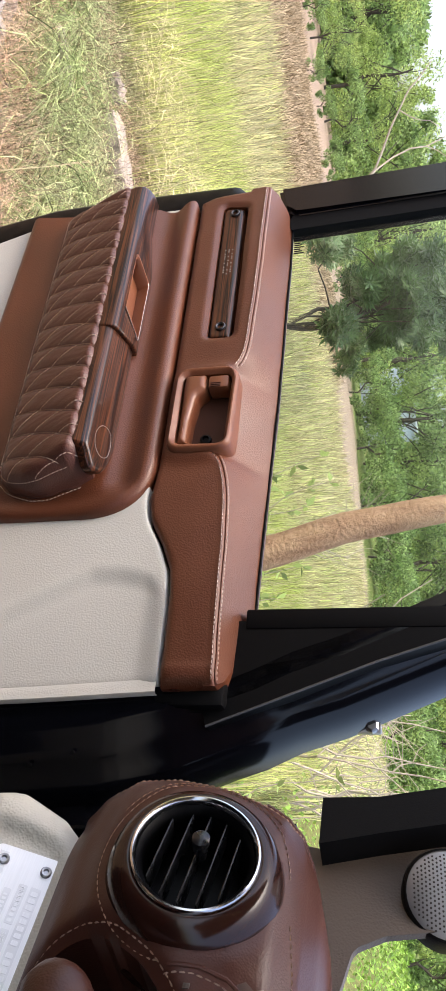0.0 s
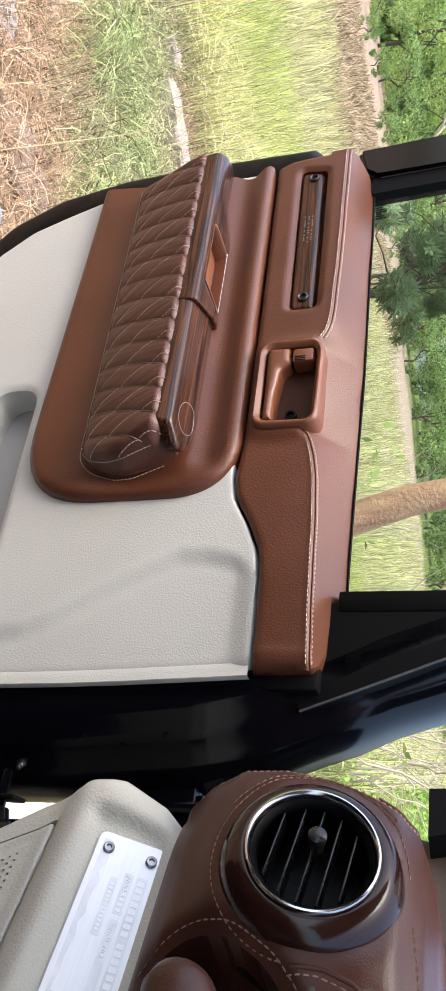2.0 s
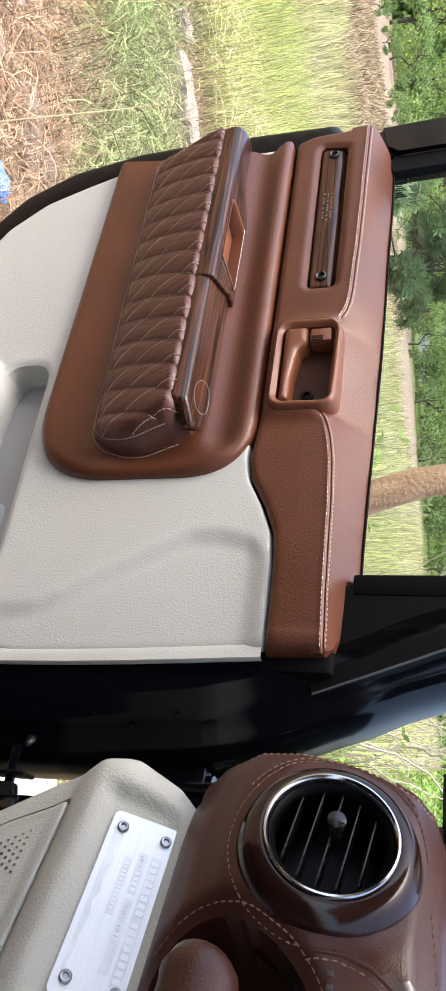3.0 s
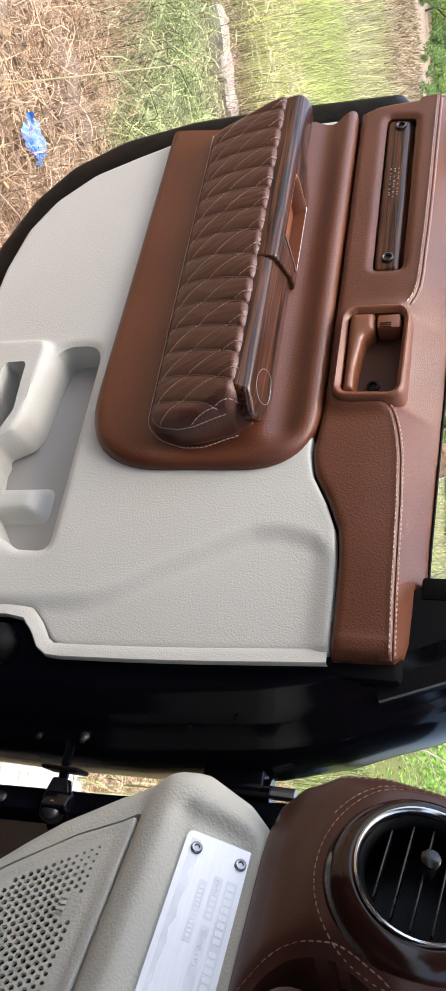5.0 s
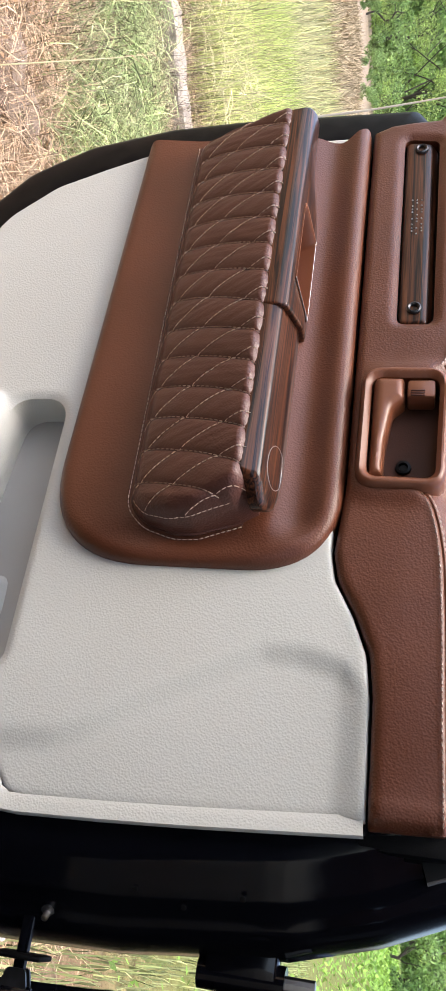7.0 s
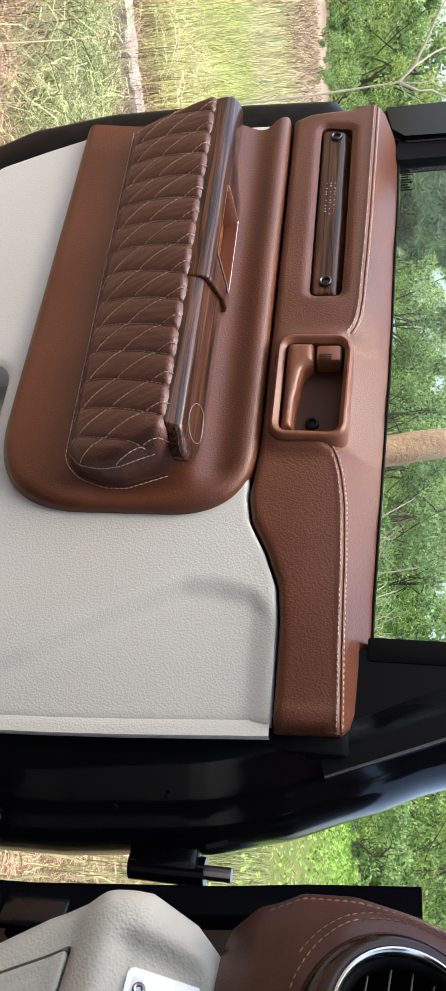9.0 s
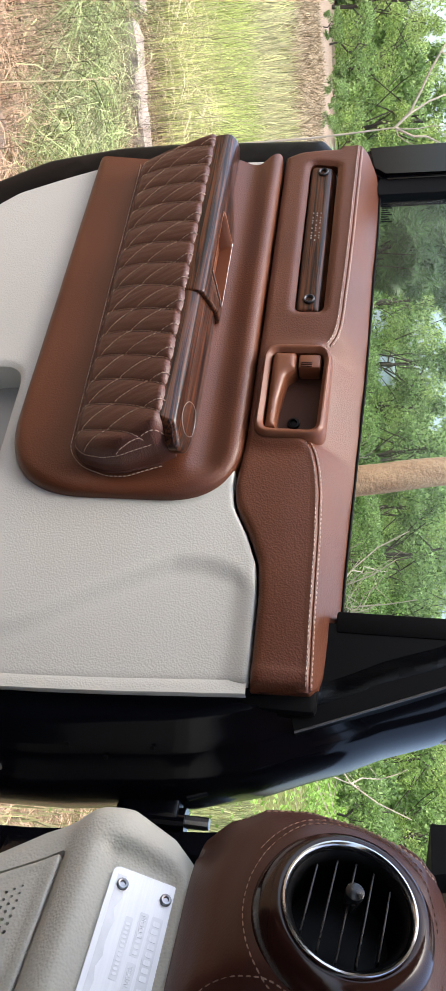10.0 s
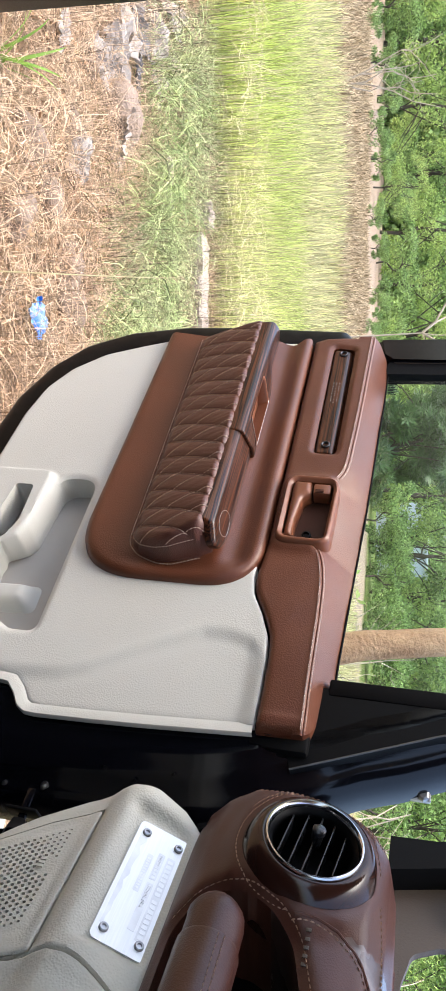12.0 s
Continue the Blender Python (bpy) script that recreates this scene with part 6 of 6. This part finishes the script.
# a long dry stalk leaning over the straw, and a tuft of broad blades
stalk = thing("dry_stalk", Matrix.Identity(4), "long pale dry grass stalk leaning over straw", "grass stalk")
bm = bmesh.new()
sweep(bm, [(-0.80, 1.70, 0.10), (-0.90, 1.95, 0.22), (-1.05, 2.32, 0.335), (-1.22, 2.73, 0.43), (-1.36, 3.05, 0.47)], 0.0026, 6, [1.0, 0.95, 0.8, 0.6, 0.3])
part("stem", bm, DRYGRASS, stalk)
bm = bmesh.new()
for k in range(7):
    a = Vector((-1.24 - 0.018 * k, 2.77 + 0.04 * k, 0.434 + 0.006 * k))
    sweep(bm, [a, a + Vector((0.012 * (-1) ** k, 0.03, 0.012 + 0.004 * (k % 3)))], 0.0016, 5, [1.0, 0.3])
part("seed_head", bm, STRAW, stalk)
tuft = thing("grass_tuft", Matrix.Identity(4), "tuft of broad dark green grass blades in straw", "grass")
for k in range(9):
    a = 0.7 * k + 0.3
    root = Vector((-1.62 + 0.02 * math.cos(a * 3), 1.98 + 0.02 * math.sin(a * 3), 0.11))
    reach = 0.10 + 0.03 * (k % 4)
    bm = bmesh.new()
    rows = []
    for i in range(7):
        t = i / 6
        mid = root + Vector((math.cos(a) * reach * t, math.sin(a) * reach * t, 0.30 * (t - 0.42 * t * t)))
        w = 0.0065 * (1 - t) ** 0.6 + 0.0006
        across_blade = Vector((-math.sin(a), math.cos(a), 0)) * w
        rows.append((bm.verts.new(mid - across_blade), bm.verts.new(mid - Vector((0, 0, w * 0.4))), bm.verts.new(mid + across_blade)))
    for a1, b1 in zip(rows, rows[1:]):
        bm.faces.new((a1[0], a1[1], b1[1], b1[0]))
        bm.faces.new((a1[1], a1[2], b1[2], b1[1]))
    part("blade", bm, FRESH, tuft)

# ---- trees ----
BARK = material("reddish brown bark", (0.50, 0.31, 0.18), 0.9, second=(0.30, 0.16, 0.09), grain=1.0, scale=60, spots=22, stretch=(1, 1, 0.25), spread=0.35)
TWIG = material("bare pale twigs", (0.56, 0.49, 0.38), 0.9, second=(0.40, 0.33, 0.25), spots=20)
DARKBARK = material("dark grey bark", (0.10, 0.08, 0.06), 0.9, second=(0.06, 0.05, 0.04), spots=8)
LEAF = material("mid green leaves", (0.34, 0.47, 0.17), 0.5, second=(0.15, 0.25, 0.075), spots=0.6, random_tone=0.6, through_light=0.38, spec=0.3)
LEAF_PALE = material("yellow green feathery leaves", (0.48, 0.58, 0.20), 0.55, second=(0.23, 0.36, 0.09), spots=0.5, random_tone=0.55, through_light=0.42, spec=0.3)
LEAF_DARK = material("dark glossy whorled leaves", (0.17, 0.27, 0.10), 0.36, second=(0.07, 0.13, 0.045), spots=1.5, random_tone=0.4, through_light=0.25, spec=0.5)


def leaf_quads(at, heading, size, slim=0.42, axis=None):
    """Diamond leaves: at, direction, length."""
    n = len(at)
    heading = heading / np.linalg.norm(heading, axis=1)[:, None]
    other = np.cross(heading, rng.normal(size=(n, 3)) if axis is None else axis)
    other /= np.maximum(np.linalg.norm(other, axis=1), 1e-6)[:, None]
    lo, hi = at, at + heading * size[:, None]
    mid = at + heading * (size * 0.45)[:, None] + np.cross(heading, other) * (size * 0.08)[:, None]
    w = other * (size * slim / 2)[:, None]
    verts = np.stack([lo, mid + w, hi, mid - w], 1).reshape(-1, 3)
    return verts, (np.arange(n) * 4)[:, None] + np.array([0, 1, 2, 3])


def limb(bm, start, end, r, sag, sides=6, steps=7, seed=0.0):
    a, b = Vector(start), Vector(end)
    pts = []
    for k in range(steps + 1):
        t = k / steps
        q = a.lerp(b, t)
        wob = Vector((noise.noise(Vector((t * 3, seed, 1))), noise.noise(Vector((t * 3, seed, 5))), noise.noise(Vector((t * 3, seed, 9))))) * sag * math.sin(math.pi * t)
        pts.append(q + wob)
    return sweep(bm, pts, r, sides, [1 - 0.65 * k / steps for k in range(steps + 1)]), pts


def tree(kind, mat, bark, clumps, leaves, size, spread_xy, low, high, trunk_r, label, slim=0.42, whorl=False):
    """Trunk with limbs, and a crown of small leaves gathered in uneven clumps."""
    top = thing(kind, Matrix.Identity(4), label, "tree")
    bm = bmesh.new()
    bmt, spine = limb(bm, (0, 0, -0.1), (rng.normal(0, 0.3), rng.normal(0, 0.3), high * 0.8), trunk_r, 0.35, 8, 9, rng.uniform(0, 50))
    centres = []
    for k in range(clumps):
        a, r = rng.uniform(0, 6.283), spread_xy * math.sqrt(rng.uniform(0.02, 1))
        z = rng.uniform(low, high) * (1 - 0.18 * (r / spread_xy) ** 2)
        c = Vector((r * math.cos(a), r * math.sin(a), z))
        centres.append((c, rng.uniform(0.16, 0.34) * spread_xy))
        if k % 2 == 0:
            limb(bm, spine[min(9, 2 + k % 7)], c, trunk_r * 0.32, 0.2, 5, 5, k * 1.3)
    part("trunk", bm, bark, top)
    pos, head, axes = [], [], []
    per = leaves // clumps
    for c, r in centres:
        q = rng.normal(size=(per, 3))
        q *= (r * rng.uniform(0.25, 1.0, per) ** 0.6 / np.linalg.norm(q, axis=1))[:, None]
        q[:, 2] *= 0.75
        if whorl:
            q = np.repeat(q[: per // 9], 9, 0)
            turn = np.tile(np.arange(9) * 0.698, len(q) // 9)[:, None]
            axis = rng.normal(size=(len(q) // 9, 3)) * 0.45 + np.array([0.1, -0.75, 0.6])
            axis = np.repeat(axis / np.linalg.norm(axis, axis=1)[:, None], 9, 0)
            one = np.cross(axis, np.array([0.3, 0.2, 0.93]))
            one /= np.linalg.norm(one, axis=1)[:, None]
            head.append(np.cos(turn) * one + np.sin(turn) * np.cross(axis, one) + 0.28 * axis)
            axes.append(axis)
        else:
            head.append(rng.normal(size=(len(q), 3)) + np.array([0, 0, -0.3]))
        pos.append(q + np.array(c))
    pos, head = np.concatenate(pos), np.concatenate(head)
    v, f = leaf_quads(pos, head, size * rng.uniform(0.6, 1.3, len(pos)), slim, np.concatenate(axes) if whorl else None)
    crown = stuff_mesh("crown", v, f, mat, "", "")
    crown.parent = top
    return top


def place(az, dist, z=None):
    x, y = dist * math.sin(radians(az)), dist * math.cos(radians(az))
    return x, y, GROUND_Z if z is None else z


kinds = [
    tree("feathery_tree", LEAF_PALE, DARKBARK, 30, 8400, 0.17, 2.8, 0.5, 5.4, 0.10, "yellow green feathery tree at the edge of the field", 0.35),
    tree("leafy_tree", LEAF, DARKBARK, 30, 8400, 0.20, 2.8, 0.4, 5.6, 0.13, "dense mid green tree at the edge of the field", 0.5),
    tree("round_bush", LEAF, DARKBARK, 18, 3600, 0.13, 1.5, 0.1, 2.2, 0.05, "bright green bush behind the path", 0.5),
]
spots = [(0, -42, 66, 1.5), (1, -38, 74, 1.7), (0, -34.5, 64, 1.45), (1, -31, 72, 1.4), (0, -27, 68, 1.5), (0, -23.5, 74, 1.6), (1, -20.5, 64, 1.5), (0, -17, 58, 1.5), (1, -13, 60, 1.6), (0, -9.5, 52, 1.35), (1, -6, 54, 1.4), (0, -2.5, 56, 1.5), (1, 1.5, 50, 1.35), (0, 5, 54, 1.5), (1, 9, 50, 1.4), (0, 13, 54, 1.5), (1, 17, 50, 1.4), (0, 22, 52, 1.4), (1, 27, 52, 1.4), (0, 31, 50, 1.4), (1, 35.5, 52, 1.5), (0, 40, 50, 1.4), (2, 25, 34, 1.3), (2, 29.5, 36, 1.4), (2, 34, 34, 1.3),
         (2, -40, 58, 1.3), (2, -35.2, 52, 0.75), (2, -29, 58, 1.3), (2, -25, 56, 1.4), (2, -19, 50, 1.2), (2, -11, 46, 1.3), (2, -7.5, 44, 1.1), (2, -3.5, 45, 1.3), (2, 0.5, 43, 1.2), (2, 4.0, 44, 1.3), (2, 8, 38, 1.2), (2, 12, 34, 1.2), (2, 16, 32, 1.2), (2, 21, 30, 1.2),
         (2, -43, 34, 0.45), (2, -39.5, 30, 0.35), (2, -37, 38, 0.6), (2, -33, 33, 0.5), (2, -31.5, 42, 0.6), (2, -28, 36, 0.4), (0, -29.8, 47, 0.55), (2, -26, 44, 0.5), (2, -23, 40, 0.55), (2, -21, 33, 0.4), (2, -17, 44, 0.8), (2, -15, 36, 0.5), (0, -12.5, 48, 0.6)]
used = set()
for k, az, dist, s in spots:
    m = Matrix.Translation(place(az, dist)) @ pose(0, 0, 0, 0, 0, (az * 37 + dist * 11) % 360) @ Matrix.Scale(s, 4)
    if k in used:
        ob = copy_thing(kinds[k], m)
        ob.scale = (s, s, s)
    else:
        kinds[k].matrix_world = m
        used.add(k)

# dense woodland closing the view behind the trees
n = 120000
at = scatter(n, 80, 100, -50, 46)
at[:, 2] += rng.uniform(0, 1, n) ** 0.8 * (8.6 + 2.0 * np.sin(at[:, 0] * 0.21) + 1.3 * np.sin(at[:, 0] * 0.6 + at[:, 1] * 0.2))
v, f = leaf_quads(at, rng.normal(size=(n, 3)), rng.uniform(0.5, 1.0, n), 0.55)
stuff_mesh("far_woods", v, f, LEAF, "dense green woodland far behind the field", "woods")

# broad tree with whorled leaves beyond the glass
whorled = tree("whorled_leaf_tree", LEAF_DARK, DARKBARK, 26, 16200, 0.17, 1.10, 1.5, 4.4, 0.06, "dark green tree with whorled leaves", 0.21, True)
whorled.matrix_world = Matrix.Translation(place(-13.0, 9.2)) @ Matrix.Scale(0.66, 4)
second_whorl = copy_thing(whorled, Matrix.Translation(place(-12.4, 12.6)) @ pose(0, 0, 0, 0, 0, 130))

# leaning trunk close to the car
near_tree = thing("leaning_tree", Matrix.Identity(4), "slender reddish brown leaning tree trunk with young shoots", "tree")
bm = bmesh.new()
pts = [(0.30, 3.55, -0.05), (0.28, 3.56, 0.3), (0.245, 3.58, 0.7), (0.195, 3.61, 1.0), (0.145, 3.64, 1.25), (0.115, 3.66, 1.5), (0.10, 3.68, 1.8), (0.09, 3.70, 2.4), (0.05, 3.74, 3.2), (-0.1, 3.8, 4.2)]
curve = []
for i in range(len(pts) - 1):
    for k in range(5):
        t = k / 5
        q = Vector(pts[i]).lerp(Vector(pts[i + 1]), t)
        curve.append(q + Vector((noise.noise(q * 4), noise.noise(q * 4 + Vector((5, 5, 5))), 0)) * 0.008)
curve.append(Vector(pts[-1]))
sweep(bm, curve, 0.078, 14, [1.05 - 0.45 * i / len(curve) + 0.05 * noise.noise(q * 5) for i, q in enumerate(curve)])
part("trunk", bm, BARK, near_tree)
pos, head = [], []
bm = bmesh.new()
for i, (sx, sy, ex, ey, ez) in enumerate(((0.10, 3.5, -0.17, 3.45, 1.19), (0.12, 3.5, -0.06, 3.45, 1.22), (0.14, 3.5, 0.03, 3.40, 1.12), (0.08, 3.5, -0.07, 3.42, 0.97), (0.34, 3.5, 0.27, 3.40, 1.07), (0.36, 3.5, 0.39, 3.40, 0.95))):
    _, spine = limb(bm, (sx, sy, 0.45), (ex, ey, ez), 0.004, 0.08, 5, 8, i * 3.7)
    for q in spine[4:]:
        for _ in range(4):
            pos.append(np.array(q) + rng.normal(0, 0.006, 3))
            head.append(rng.normal(size=3) + np.array([0, 0, 0.3]))
part("shoot", bm, TWIG, near_tree)
v, f = leaf_quads(np.array(pos), np.array(head), rng.uniform(0.03, 0.065, len(pos)), 0.5)
stuff_mesh("young_leaves", v, f, LEAF_PALE, "", "").parent = near_tree

# thin leafy shoot on the bonnet's side
shoot = thing("young_shoot", Matrix.Identity(4), "thin young shoot with bright green leaves", "shoot")
bm = bmesh.new()
_, spine = limb(bm, (1.22, 3.02, 0.10), (0.98, 2.97, 1.15), 0.0045, 0.10, 5, 12, 4.0)
limb(bm, spine[7], (1.10, 2.94, 1.18), 0.003, 0.03, 5, 6, 6.0)
part("stem", bm, TWIG, shoot)
pos = np.array([np.array(q) + rng.normal(0, 0.012, 3) for q in spine[6:] for _ in range(5)])
v, f = leaf_quads(pos, rng.normal(size=(len(pos), 3)) + np.array([0, 0, 0.2]), rng.uniform(0.02, 0.05, len(pos)), 0.5)
stuff_mesh("leaves", v, f, LEAF_PALE, "", "").parent = shoot

# bare pale shrubs
def bare_shrub(at, stems, tall, seed, r=0.012, lean_to=(0, 0)):
    top = thing("bare_shrub", Matrix.Translation(at), "bare pale branching shrub", "shrub", "bare shrubs")
    local = np.random.default_rng(seed)
    bm = bmesh.new()
    for s in range(stems):
        end = (local.normal(lean_to[0], 0.5), local.normal(lean_to[1], 0.4), tall * local.uniform(0.6, 1.1))
        _, spine = limb(bm, (local.normal(0, 0.1), local.normal(0, 0.1), -0.05), end, r, 0.25, 5, 7, seed + s)
        for k in range(3):
            q = spine[3 + k]
            _, twig = limb(bm, q, q + Vector((local.normal(0, 0.35), local.normal(0, 0.35), local.uniform(0.1, 0.6))), r * 0.5, 0.1, 4, 4, seed + s * 7 + k)
            limb(bm, twig[2], twig[2] + Vector((local.normal(0, 0.25), local.normal(0, 0.25), local.uniform(0, 0.3))), r * 0.3, 0.05, 4, 3, seed + s * 9 + k)
    part("branch", bm, TWIG, top)
    return top


sapling = thing("bare_sapling", Matrix.Identity(4), "slim bare pale sapling forking at head height", "sapling")
bm = bmesh.new()
fork = Vector((-1.30, 3.60, 1.475))
limb(bm, (-1.23, 3.50, 0.05), fork, 0.0085, 0.03, 7, 9, 2.0)
for end, r, wob in (((-1.72, 3.52, 1.80), 0.0062, 0.05), ((-1.60, 3.75, 1.95), 0.0045, 0.06), ((-1.18, 3.66, 1.80), 0.0055, 0.05), ((-1.27, 3.60, 1.75), 0.0028, 0.03), ((-1.10, 3.55, 1.62), 0.0022, 0.03)):
    _, spine = limb(bm, fork, end, r, wob, 6, 7, end[0] * 9)
    limb(bm, spine[4], spine[4] + Vector((0.10, 0.02, 0.16)), r * 0.5, 0.03, 4, 4, end[0] * 5)
part("stem", bm, TWIG, sapling)
bare_shrub(place(3.6, 8.5), 4, 1.5, 5, 0.012)
bare_shrub(place(12.5, 8.0), 8, 1.6, 8, 0.014)
bare_shrub(place(16.0, 7.2), 8, 1.5, 9, 0.014)
bare_shrub(place(19.5, 8.6), 7, 1.6, 12, 0.014)
bare_shrub(place(-36, 20), 5, 2.4, 15, 0.02)
# dry twiggy scrub at the far edge of the grass
SCRUB = material("grey brown dry scrub", (0.52, 0.42, 0.27), 0.9, second=(0.28, 0.21, 0.125), spots=1.2, random_tone=0.6, spec=0.1)
foot = scatter(90000, 12, 34, -46, -8)
foot = foot[(foot[:, 1] > np.clip(24.5 + 0.9 * foot[:, 0], 14.5, 40) - 4.2 * smooth(foot[:, 0], -2.5, -6.0) + rng.normal(0, 0.8, len(foot))) & (foot[:, 1] < 27 - 0.35 * foot[:, 0] + 6 * np.sin(foot[:, 0] * 2.1) * np.sin(foot[:, 0] * 0.7))]
n = len(foot)
v, q = blades(foot, rng.uniform(0.08, 0.45, n) * (0.6 + 0.5 * np.sin(foot[:, 0] * 1.1) ** 2), rng.uniform(0.008, 0.024, n), rng.normal(0, 0.3, n), rng.uniform(0, 6.283, n), rng.uniform(0, 0.4, n))
stuff_mesh("dry_scrub", v, q, SCRUB, "grey brown dry scrub at the field edge", "scrub")
# distant pale building seen in gaps between the trees
WALLS = material("pale blue grey plaster", (0.60, 0.65, 0.70), 0.9, second=(0.50, 0.55, 0.60), spots=0.5)
for az, dist, w, h in ((-6.2, 78, 7, 4.6), (-25.2, 88, 9, 2.8)):
    house = thing("far_building", Matrix.Translation(place(az, dist)) @ pose(0, 0, 0, 0, 0, -az), "pale blue grey building far behind the trees", "building")
    bm = bmesh.new()
    box(bm, (-w / 2, 0, -0.2), (w / 2, 5, h), 0.05)
    part("wall", bm, WALLS, house)
    bm = bmesh.new()
    box(bm, (-w / 2 - 0.3, -0.3, h), (w / 2 + 0.3, 5.3, h + 0.25), 0.05)
    part("roof", bm, WALLS, house)
    for k in range(3):
        bm = bmesh.new()
        box(bm, (-w / 2 + w * (k + 0.6) / 3.6, -0.06, 1.2), (-w / 2 + w * (k + 0.6) / 3.6 + 1.0, 0.02, 2.6), 0.02)
        part("window", bm, MESH, house)
